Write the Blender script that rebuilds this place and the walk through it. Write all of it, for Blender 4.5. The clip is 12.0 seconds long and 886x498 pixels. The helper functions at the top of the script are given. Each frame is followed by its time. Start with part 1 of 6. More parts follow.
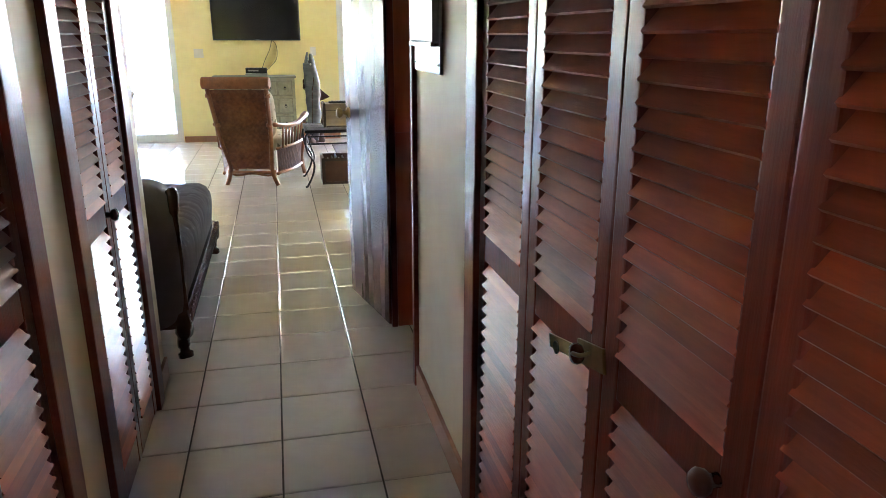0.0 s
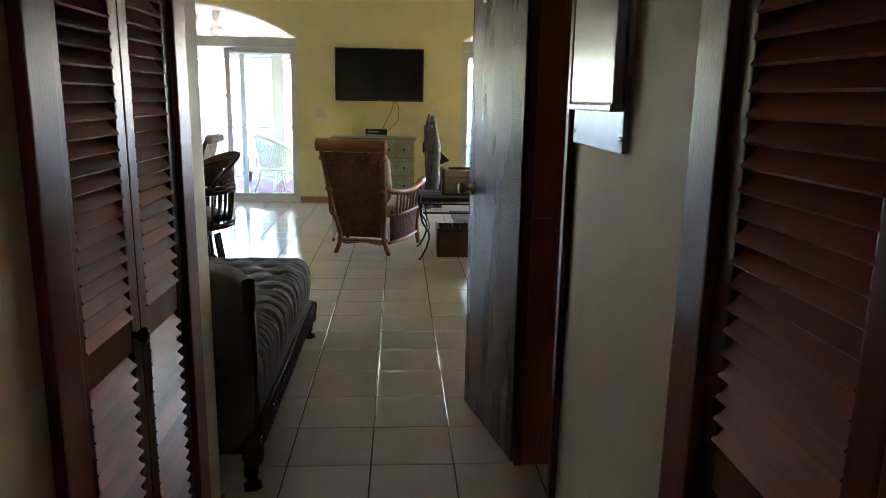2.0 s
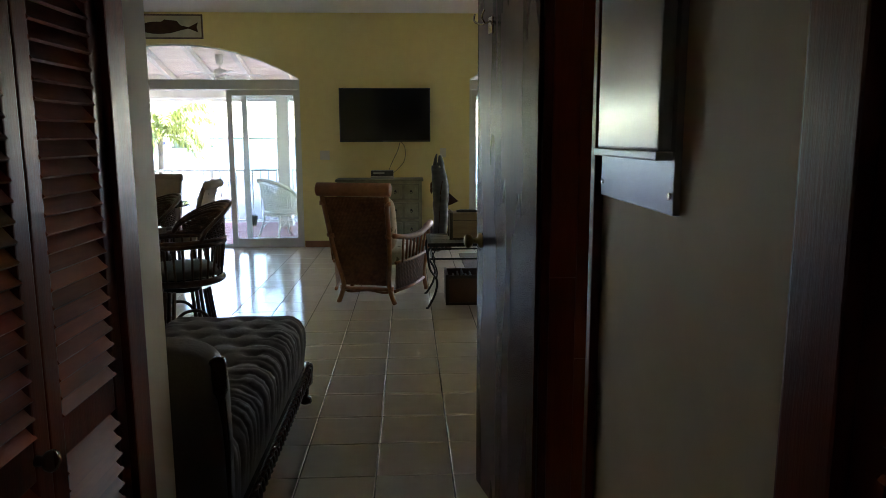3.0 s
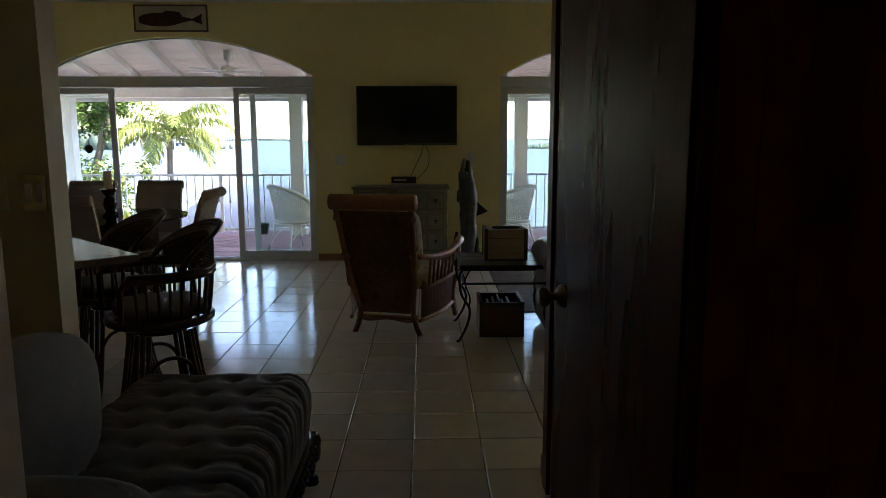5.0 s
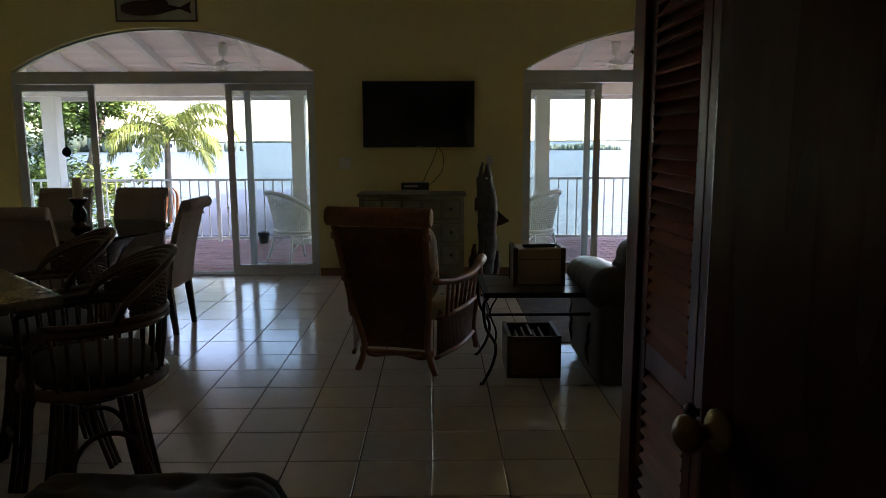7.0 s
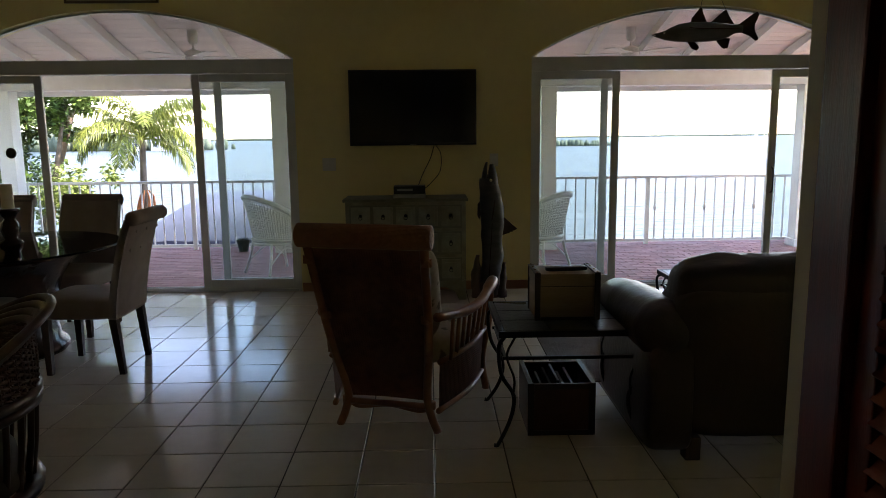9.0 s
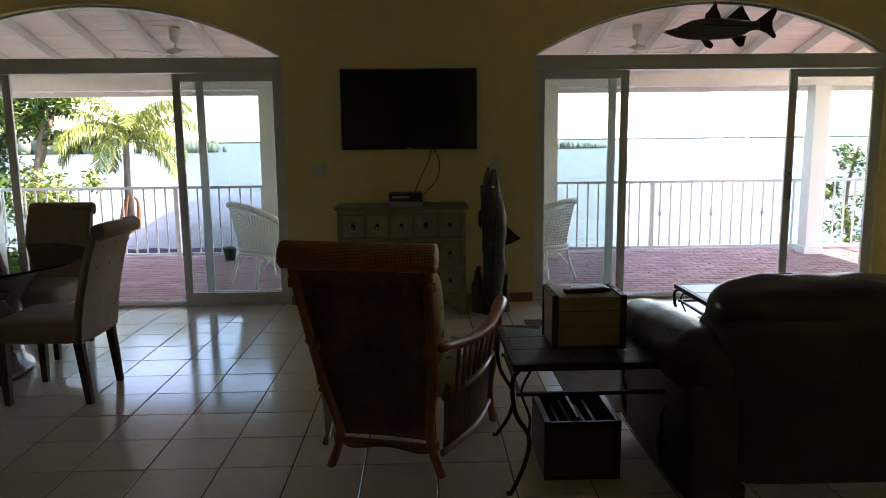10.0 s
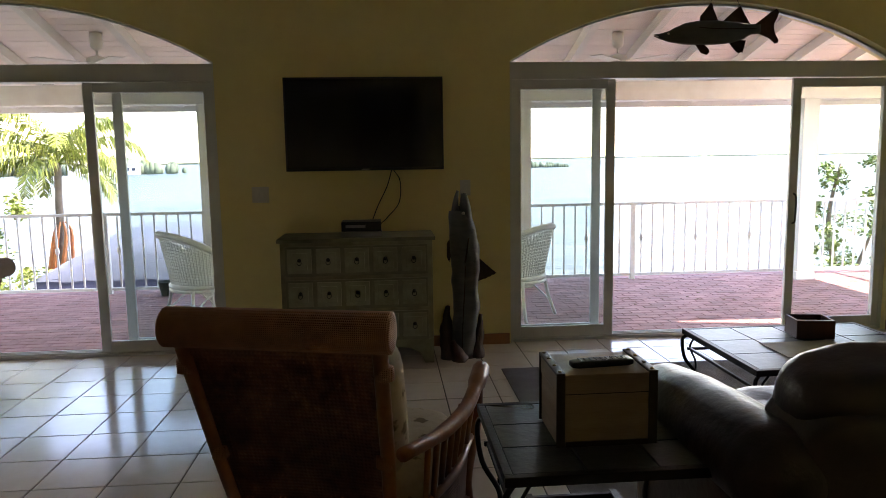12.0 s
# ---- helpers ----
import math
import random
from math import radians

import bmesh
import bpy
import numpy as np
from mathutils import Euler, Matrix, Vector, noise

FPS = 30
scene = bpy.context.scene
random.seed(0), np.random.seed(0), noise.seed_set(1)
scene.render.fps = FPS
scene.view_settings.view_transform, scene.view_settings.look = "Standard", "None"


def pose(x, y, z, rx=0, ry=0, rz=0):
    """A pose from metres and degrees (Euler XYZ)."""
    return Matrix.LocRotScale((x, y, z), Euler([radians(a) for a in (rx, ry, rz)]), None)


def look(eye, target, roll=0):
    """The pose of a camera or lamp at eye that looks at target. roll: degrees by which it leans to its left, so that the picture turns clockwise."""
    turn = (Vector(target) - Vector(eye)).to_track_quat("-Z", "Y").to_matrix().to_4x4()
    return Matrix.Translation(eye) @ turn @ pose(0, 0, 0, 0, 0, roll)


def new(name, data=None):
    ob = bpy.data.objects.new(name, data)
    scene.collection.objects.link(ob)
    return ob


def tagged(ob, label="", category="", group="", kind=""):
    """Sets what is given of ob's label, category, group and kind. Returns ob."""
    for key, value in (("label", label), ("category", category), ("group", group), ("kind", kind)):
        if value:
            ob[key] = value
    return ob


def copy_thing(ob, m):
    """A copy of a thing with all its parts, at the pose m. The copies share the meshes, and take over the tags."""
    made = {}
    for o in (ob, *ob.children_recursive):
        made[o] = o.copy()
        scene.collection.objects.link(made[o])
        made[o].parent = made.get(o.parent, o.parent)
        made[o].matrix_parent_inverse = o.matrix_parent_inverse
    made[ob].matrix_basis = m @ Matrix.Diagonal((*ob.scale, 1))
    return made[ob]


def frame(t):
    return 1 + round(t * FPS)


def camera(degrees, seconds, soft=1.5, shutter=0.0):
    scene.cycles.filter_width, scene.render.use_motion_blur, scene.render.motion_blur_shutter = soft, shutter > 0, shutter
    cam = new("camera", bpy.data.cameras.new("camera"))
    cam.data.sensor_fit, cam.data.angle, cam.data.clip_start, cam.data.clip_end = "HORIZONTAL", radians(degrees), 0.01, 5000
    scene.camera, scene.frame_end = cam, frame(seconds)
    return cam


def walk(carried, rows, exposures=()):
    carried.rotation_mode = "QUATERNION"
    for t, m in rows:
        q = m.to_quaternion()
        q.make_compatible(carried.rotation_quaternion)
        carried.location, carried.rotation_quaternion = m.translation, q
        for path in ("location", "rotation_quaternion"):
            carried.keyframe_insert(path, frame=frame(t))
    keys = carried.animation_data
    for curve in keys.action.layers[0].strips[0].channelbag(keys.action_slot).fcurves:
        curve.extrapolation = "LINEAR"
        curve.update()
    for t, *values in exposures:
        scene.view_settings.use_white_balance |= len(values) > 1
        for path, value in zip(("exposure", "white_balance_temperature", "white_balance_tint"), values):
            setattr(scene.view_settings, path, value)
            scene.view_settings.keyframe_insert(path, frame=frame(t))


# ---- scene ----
cam = camera(64.2, 12.0, soft=0.8)
PATH = [
    (0, (0.061, 2.237, 1.436), (0.492, 4.103, 0.861), 0.1),
    (0.5, (0.089, 2.418, 1.445), (0.356, 4.332, 0.928), 0.5),
    (1, (0.103, 2.624, 1.439), (0.287, 4.557, 0.957), 1.0),
    (1.5, (0.089, 2.844, 1.443), (0.219, 4.79, 0.998), 1.2),
    (2, (0.106, 3.032, 1.426), (0.232, 4.985, 1.011), 1.0),
    (2.5, (0.151, 3.248, 1.445), (0.265, 5.212, 1.086), 0.3),
    (3, (0.158, 3.403, 1.444), (0.25, 5.376, 1.131), -0.2),
    (5, (0.074, 4.3, 1.458), (0.119, 6.276, 1.15), -0.1),
    (5.5, (0.051, 4.519, 1.453), (0.072, 6.496, 1.149), -0.1),
    (6, (0.026, 4.745, 1.451), (0.044, 6.722, 1.145), -0.0),
    (6.5, (0.04, 4.966, 1.456), (0.055, 6.942, 1.153), -0.2),
    (8.5, (-0.012, 5.862, 1.44), (0.013, 7.838, 1.135), -0.4),
    (9, (-0.004, 6.096, 1.454), (0.03, 8.072, 1.142), -0.6),
    (9.5, (-0.024, 6.315, 1.457), (0.012, 8.29, 1.147), -0.6),
    (10, (-0.049, 6.519, 1.463), (0.007, 8.495, 1.158), -0.6),
    (10.5, (-0.032, 6.747, 1.447), (0.045, 8.723, 1.149), -1.0),
    (11, (0.006, 6.954, 1.469), (0.096, 8.932, 1.188), -1.2),
    (11.5, (-0.001, 7.151, 1.453), (0.109, 9.129, 1.181), -1.1),
    (12, (-0.009, 7.379, 1.459), (0.148, 9.357, 1.207), -0.9),
]
walk(cam, [(t, look(eye, target, roll)) for t, eye, target, roll in PATH],
     [(0, 7.2, 6000, 26), (0.5, 6.9, 6050, 26), (1, 6.55, 6150, 25), (1.5, 6.05, 6250, 24), (2, 5.6, 6350, 23), (2.5, 5.1, 6400, 22), (3, 4.5, 6400, 21), (5, 3.25, 6550, 23), (6.5, 2.84, 6750, 25), (8.5, 2.76, 7000, 25), (9.5, 3.02, 7150, 25), (10.5, 3.24, 7350, 25), (12, 3.48, 7650, 27)])

# ---- sky and sun ----
SUN_EL, SUN_AZ = 49.0, 101.0   # azimuth clockwise from +y
world = bpy.data.worlds.new("sky")
scene.world = world
world.use_nodes = True
wn = world.node_tree
sky = wn.nodes.new("ShaderNodeTexSky")
sky.sky_type, sky.sun_disc = "NISHITA", False
sky.sun_elevation, sky.sun_rotation = radians(SUN_EL), radians(SUN_AZ)
sky.air_density, sky.dust_density = 1.0, 0.15
wn.links.new(sky.outputs[0], wn.nodes["Background"].inputs[0])
wn.nodes["Background"].inputs[1].default_value = 0.15
sun_data = bpy.data.lights.new("sun", "SUN")
sun_data.energy, sun_data.angle, sun_data.color = 3.2, radians(0.5), (1.0, 0.95, 0.87)
sun = new("sun", sun_data)
sun_dir = Vector((math.sin(radians(SUN_AZ)) * math.cos(radians(SUN_EL)), math.cos(radians(SUN_AZ)) * math.cos(radians(SUN_EL)), math.sin(radians(SUN_EL))))
sun.matrix_world = look(sun_dir * 30, (0, 0, 0))

# ---- materials ----
def mat(name, a, b=None, rough=0.5, metal=0.0, scale=6.0, stretch=(1, 1, 1), detail=4.0, bump=0.0, bscale=None, rvar=0.1, obj=False, random_shade=0.0, coat=0.0, spec=0.5, island=0.0):
    """A surface of two colours mixed by noise at two scales, with relief and uneven gloss."""
    m = bpy.data.materials.new(name)
    m.use_nodes = True
    n, l = m.node_tree.nodes, m.node_tree.links
    p = n["Principled BSDF"]
    b = b or tuple(c * 0.8 for c in a)
    tc = n.new("ShaderNodeTexCoord") if obj else n.new("ShaderNodeNewGeometry")
    src = tc.outputs["Object"] if obj else tc.outputs["Position"]
    mp = n.new("ShaderNodeMapping")
    mp.inputs["Scale"].default_value = stretch
    l.new(src, mp.inputs[0])
    n1, n2 = n.new("ShaderNodeTexNoise"), n.new("ShaderNodeTexNoise")
    for k, s, d in ((n1, scale, detail), (n2, scale * 0.13, 2.0)):
        k.inputs["Scale"].default_value, k.inputs["Detail"].default_value = s, d
        l.new(mp.outputs[0], k.inputs["Vector"])
    avg = n.new("ShaderNodeMath")
    avg.operation = "ADD"
    l.new(n1.outputs[0], avg.inputs[0]); l.new(n2.outputs[0], avg.inputs[1])
    rg = n.new("ShaderNodeMapRange")
    rg.inputs[1].default_value, rg.inputs[2].default_value = 0.72, 1.28
    l.new(avg.outputs[0], rg.inputs[0])
    mx = n.new("ShaderNodeMix")
    mx.data_type = "RGBA"
    mx.inputs[6].default_value, mx.inputs[7].default_value = (*a, 1), (*b, 1)
    l.new(rg.outputs[0], mx.inputs[0])
    col = mx.outputs[2]
    if random_shade or island:
        hs = n.new("ShaderNodeHueSaturation")
        r = n.new("ShaderNodeMapRange")
        k = random_shade or island
        r.inputs[3].default_value, r.inputs[4].default_value = 1 - k, 1 + k
        l.new(n.new("ShaderNodeObjectInfo").outputs["Random"] if random_shade else n.new("ShaderNodeNewGeometry").outputs["Random Per Island"], r.inputs[0])
        l.new(r.outputs[0], hs.inputs["Value"]); l.new(col, hs.inputs["Color"])
        col = hs.outputs[0]
    l.new(col, p.inputs["Base Color"])
    rr = n.new("ShaderNodeMapRange")
    rr.inputs[3].default_value, rr.inputs[4].default_value = max(0.02, rough - rvar), min(1, rough + rvar)
    l.new(n2.outputs[0], rr.inputs[0]); l.new(rr.outputs[0], p.inputs["Roughness"])
    p.inputs["Metallic"].default_value = metal
    p.inputs["Coat Weight"].default_value = coat
    p.inputs["Coat Roughness"].default_value = 0.15
    p.inputs["Specular IOR Level"].default_value = spec
    if bump:
        n3, bp = n.new("ShaderNodeTexNoise"), n.new("ShaderNodeBump")
        n3.inputs["Scale"].default_value, n3.inputs["Detail"].default_value = bscale or scale * 3, 5
        l.new(mp.outputs[0], n3.inputs["Vector"]); l.new(n3.outputs[0], bp.inputs["Height"])
        bp.inputs["Strength"].default_value, bp.inputs["Distance"].default_value = bump, 0.01
        l.new(bp.outputs[0], p.inputs["Normal"])
    return m

def glass_mat(name, tint, rough=0.0, mix=0.9):
    """Thin clear pane: mostly see-through, with a mirror share by Fresnel."""
    m = bpy.data.materials.new(name)
    m.use_nodes = True
    n, l = m.node_tree.nodes, m.node_tree.links
    n.remove(n["Principled BSDF"])
    t, g, mx, f = n.new("ShaderNodeBsdfTransparent"), n.new("ShaderNodeBsdfGlossy"), n.new("ShaderNodeMixShader"), n.new("ShaderNodeFresnel")
    t.inputs[0].default_value = (*tint, 1)
    g.inputs["Roughness"].default_value = rough
    f.inputs[0].default_value = 1.45
    l.new(f.outputs[0], mx.inputs[0]); l.new(t.outputs[0], mx.inputs[1]); l.new(g.outputs[0], mx.inputs[2])
    l.new(mx.outputs[0], n["Material Output"].inputs[0])
    return m

M_WALL = mat("pale_yellow_plaster", (0.89, 0.77, 0.36), (0.85, 0.72, 0.32), 0.5, scale=9, bump=0.08, bscale=40)
M_CREAM = mat("cream_wall_paint", (0.72, 0.61, 0.43), (0.66, 0.54, 0.36), 0.55, scale=7, bump=0.06, bscale=45)
M_CEIL = mat("white_ceiling_paint", (0.84, 0.83, 0.80), (0.80, 0.79, 0.75), 0.7, scale=10, bump=0.1, bscale=60)
M_TILE = mat("cream_glazed_tile", (0.75, 0.66, 0.555), (0.69, 0.60, 0.49), 0.135, scale=11, bump=0.03, bscale=9, rvar=0.05, random_shade=0.05, spec=0.8)
M_GROUT = mat("dark_brown_grout", (0.10, 0.075, 0.055), (0.07, 0.05, 0.04), 0.8, scale=30)
M_MAHOG = mat("varnished_mahogany", (0.21, 0.032, 0.012), (0.115, 0.017, 0.007), 0.32, scale=7, stretch=(9, 9, 1), bump=0.06, bscale=30, coat=0.0, rvar=0.08, spec=0.32)
M_SLAT = mat("varnished_mahogany_slat", (0.40, 0.074, 0.021), (0.23, 0.038, 0.011), 0.36, scale=6, stretch=(10, 1.2, 10), bump=0.08, bscale=22, coat=0.0, rvar=0.08, random_shade=0.28, spec=0.35)
M_DOOR = mat("dark_stained_door_veneer", (0.10, 0.028, 0.015), (0.055, 0.015, 0.009), 0.27, scale=8, stretch=(8, 8, 0.8), bump=0.02, bscale=26, coat=0.0)
M_CEDAR = mat("red_cedar_board", (0.66, 0.15, 0.05), (0.48, 0.095, 0.032), 0.42, scale=6, stretch=(8, 8, 0.9), bump=0.08, random_shade=0.35)
M_BASE = mat("terracotta_baseboard", (0.42, 0.20, 0.10), (0.33, 0.14, 0.07), 0.4, scale=9)
M_ALU = mat("white_aluminium_frame", (0.74, 0.75, 0.72), (0.66, 0.67, 0.64), 0.4, scale=8)
M_TRIMW = mat("white_weathered_paint", (0.80, 0.79, 0.76), (0.70, 0.68, 0.64), 0.55, scale=7, bump=0.1)
# White metal rail paint, greyed in the colour for its backlit shade.
M_RAIL = mat("shaded_white_rail_paint", (0.60, 0.60, 0.58), (0.50, 0.50, 0.48), 0.45, scale=9)
M_SOFFIT = mat("white_porch_board", (0.90, 0.83, 0.79), (0.83, 0.75, 0.71), 0.6, scale=5, island=0.05)
M_PAVER = mat("faded_red_paver", (0.37, 0.185, 0.165), (0.28, 0.13, 0.118), 0.75, scale=14, bump=0.3, bscale=60, random_shade=0.22)
M_PAVER2 = mat("faded_red_paver_far", (0.37, 0.185, 0.165), (0.28, 0.13, 0.118), 0.75, scale=14, bump=0.3, bscale=60, island=0.22)
M_MORTAR = mat("dusty_joint_sand", (0.26, 0.15, 0.13), (0.2, 0.11, 0.10), 0.9, scale=30)
M_CHROME = mat("tarnished_chrome", (0.62, 0.57, 0.48), (0.45, 0.40, 0.32), 0.22, 1.0, scale=20)
M_BRASS = mat("aged_brass", (0.35, 0.24, 0.10), (0.18, 0.12, 0.06), 0.35, 1.0, scale=25)
M_STEEL = mat("grey_enamelled_steel", (0.46, 0.47, 0.47), (0.40, 0.41, 0.41), 0.24, 0.0, scale=6, spec=0.9)
M_BLACK = mat("black_plastic", (0.012, 0.012, 0.014), (0.02, 0.02, 0.022), 0.35, scale=20)
M_WHITEP = mat("ivory_plastic", (0.74, 0.70, 0.62), (0.68, 0.64, 0.55), 0.4, scale=20)
M_GLASS = glass_mat("door_glass", (0.86, 0.895, 0.89))
M_FANLITE = glass_mat("fanlight_glass", (0.97, 0.97, 0.96))

# ---- geometry helpers ----
def link(name, bm, material, smooth=False):
    me = bpy.data.meshes.new(name)
    bm.to_mesh(me)
    bm.free()
    me.materials.append(material)
    if smooth:
        for f in me.polygons:
            f.use_smooth = True
    return new(name, me)

def part(name, bm, material, parent=None, label="", smooth=False):
    ob = link(name, bm, material, smooth)
    if parent is not None:
        ob.parent = parent
    if label:
        tagged(ob, label)
    return ob

def thing(name, m, label, category, group=""):
    ob = new(name)
    ob.empty_display_size = 0.1
    ob.matrix_world = m
    return tagged(ob, label, category, group)

def setting(name, bm, material, label="", parent=None):
    ob = part(name, bm, material, parent)
    return tagged(ob, label, "", "", "structure") if parent is None else ob

def box(bm, x0, x1, y0, y1, z0, z1, bev=0.0, m=None):
    vs = [bm.verts.new((x, y, z)) for x in (x0, x1) for y in (y0, y1) for z in (z0, z1)]
    fs = [bm.faces.new([vs[i] for i in q]) for q in ((0, 1, 3, 2), (4, 6, 7, 5), (0, 4, 5, 1), (2, 3, 7, 6), (0, 2, 6, 4), (1, 5, 7, 3))]
    if bev:
        es = list({e for f in fs for e in f.edges})
        r = bmesh.ops.bevel(bm, geom=es, offset=bev, segments=2, affect="EDGES", profile=0.7)
        vs = list({v for f in r["faces"] for v in f.verts} | {v for v in vs if v.is_valid})
    if m is not None:
        bmesh.ops.transform(bm, matrix=m, verts=[v for v in vs if v.is_valid])
    return bm

def B(*a, **k):
    return box(bmesh.new(), *a, **k)

def tube(bm, pts, r, n=8, cap=True):
    """A round bar along points; r is one radius or one for each point."""
    pts = [Vector(p) for p in pts]
    rs = r if isinstance(r, (list, tuple)) else [r] * len(pts)
    rings, side = [], None
    for i, p in enumerate(pts):
        d = (pts[min(i + 1, len(pts) - 1)] - pts[max(i - 1, 0)]).normalized()
        if side is None:
            side = d.orthogonal().normalized()
        side = (side - d * side.dot(d)).normalized()
        up = d.cross(side)
        rings.append([bm.verts.new(p + (side * math.cos(2 * math.pi * k / n) + up * math.sin(2 * math.pi * k / n)) * rs[i]) for k in range(n)])
    for a, b in zip(rings, rings[1:]):
        for k in range(n):
            bm.faces.new((a[k], a[(k + 1) % n], b[(k + 1) % n], b[k]))
    if cap:
        bm.faces.new(rings[0][::-1]); bm.faces.new(rings[-1])
    return bm

def curve(pts, steps=6):
    """Catmull-Rom points through pts."""
    P = [Vector(p) for p in pts]
    P = [2 * P[0] - P[1]] + P + [2 * P[-1] - P[-2]]
    out = []
    for i in range(1, len(P) - 2):
        for s in range(steps):
            t = s / steps
            a, b, c, d = P[i - 1:i + 3]
            out.append(0.5 * ((2 * b) + (c - a) * t + (2 * a - 5 * b + 4 * c - d) * t * t + (3 * b - 3 * c + d - a) * t ** 3))
    return out + [P[-2]]

def lathe(bm, profile, at=(0, 0, 0), n=20):
    rings = [[bm.verts.new((at[0] + r * math.cos(2 * math.pi * k / n), at[1] + r * math.sin(2 * math.pi * k / n), at[2] + z)) for k in range(n)] for r, z in profile]
    for a, b in zip(rings, rings[1:]):
        for k in range(n):
            bm.faces.new((a[k], a[(k + 1) % n], b[(k + 1) % n], b[k]))
    bm.faces.new(rings[0][::-1]); bm.faces.new(rings[-1])
    return bm

def prism(bm, outline, y0, y1, hole=None):
    """A flat shape in x and z, given thickness along y."""
    a = [bm.verts.new((x, y0, z)) for x, z in outline]
    b = [bm.verts.new((x, y1, z)) for x, z in outline]
    bm.faces.new(a); bm.faces.new(b[::-1])
    for i in range(len(a)):
        j = (i + 1) % len(a)
        bm.faces.new((a[j], a[i], b[i], b[j]))
    return bm

def soft_box(w, d, h, power=4.0, nu=28, nv=16, puff=None):
    """A cushion: a rounded box of size w, d, h about its centre."""
    bm = bmesh.new()
    rows = []
    sg = lambda c, e: math.copysign(abs(c) ** e, c)
    e = 2.0 / power
    for i in range(nv + 1):
        v = -math.pi / 2 + math.pi * i / nv
        row = []
        for j in range(nu):
            u = 2 * math.pi * j / nu
            p = Vector((w / 2 * sg(math.cos(v), e) * sg(math.cos(u), e), d / 2 * sg(math.cos(v), e) * sg(math.sin(u), e), h / 2 * sg(math.sin(v), e)))
            row.append(bm.verts.new(puff(p) if puff else p))
        rows.append(row)
    for a, b in zip(rows, rows[1:]):
        for k in range(nu):
            bm.faces.new((a[k], a[(k + 1) % nu], b[(k + 1) % nu], b[k]))
    bmesh.ops.remove_doubles(bm, verts=bm.verts, dist=0.0005)
    return bm

# ---- the house: walls, ceiling ----
RX, LX, W, T = 0.58, -0.49, 12.80, 0.33
XW, XE, CZ, HZ = -5.2, 4.7, 3.01, 2.6

def walls(name, boxes, material, label):
    w = setting(name, B(*boxes[0]), material, label)
    for b in boxes[1:]:
        part("wall_strip", B(*b), material, w)
    return w

# passage, right side: wall strips between closets
walls("wall_passage_right", [(RX, 0.70, 4.12, 4.93, 0, HZ), (RX, 0.70, 5.62, 5.70, 0, HZ), (RX, 0.70, 7.12, 7.20, 0, HZ),
      (RX, 0.70, 0.6, 2.36, 0, HZ), (RX, 0.70, 2.36, 4.12, 2.10, HZ), (RX, 0.70, 4.93, 5.62, 2.08, HZ), (RX, 0.70, 5.70, 7.12, 2.10, HZ)], M_CREAM, "cream painted wall strips between louvered closets")
# The gap at y 1.0-1.28 is an added, unseen opening that lets daylight in.
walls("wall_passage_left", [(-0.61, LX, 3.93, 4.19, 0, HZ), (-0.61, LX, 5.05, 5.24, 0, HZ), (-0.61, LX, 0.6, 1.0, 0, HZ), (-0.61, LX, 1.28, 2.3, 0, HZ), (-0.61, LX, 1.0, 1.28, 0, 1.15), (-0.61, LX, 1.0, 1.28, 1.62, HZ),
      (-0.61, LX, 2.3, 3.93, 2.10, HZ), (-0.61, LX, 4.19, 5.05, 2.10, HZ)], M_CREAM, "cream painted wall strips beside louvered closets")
walls("wall_passage_end", [(-0.61, 1.6, 0.48, 0.6, 0, HZ)], M_CREAM, "cream painted wall closing the passage")
walls("wall_closet_backs", [(1.45, 1.57, 0.6, 4.80, 0, HZ), (1.45, 1.57, 5.75, 7.08, 0, HZ), (0.70, 1.45, 4.70, 4.80, 0, HZ), (0.70, 1.45, 5.75, 5.85, 0, HZ),
      (-1.42, -1.30, 2.2, 5.12, 0, HZ), (-1.30, -0.61, 3.99, 4.10, 0, HZ), (-1.30, -0.61, 2.2, 2.3, 0, HZ)], M_CREAM, "plain walls inside the closets")
walls("wall_south", [(0.70, XE, 7.08, 7.20, 0, CZ), (-3.4, -0.61, 5.12, 5.24, 0, CZ), (-0.61, 0.70, 7.08, 7.20, HZ, CZ), (-3.4, -0.61, 5.0, 5.12, HZ, CZ)], M_WALL, "pale yellow wall on the passage side")
walls("wall_alcove", [(-5.2, -1.24, 6.80, 6.92, 0, CZ), (-3.52, -3.4, 5.12, 6.80, 0, CZ)], M_CREAM, "cream wall stub beside the upholstered chaise")
walls("wall_west", [(XW - 0.12, XW, 6.80, 13.0, 0, CZ)], M_WALL, "pale yellow side wall of the dining end")
walls("wall_east", [(XE, XE + 0.12, 7.08, 13.0, 0, CZ)], M_WALL, "pale yellow side wall of the living end")

def arch_points(x0, x1, spring, rise, n=28):
    c, half = (x0 + x1) / 2, (x1 - x0) / 2
    R = (half * half + rise * rise) / (2 * rise)
    a = math.asin(half / R)
    return [(c + R * math.sin(-a + 2 * a * i / n), spring + rise - R + R * math.cos(-a + 2 * a * i / n)) for i in range(n + 1)]

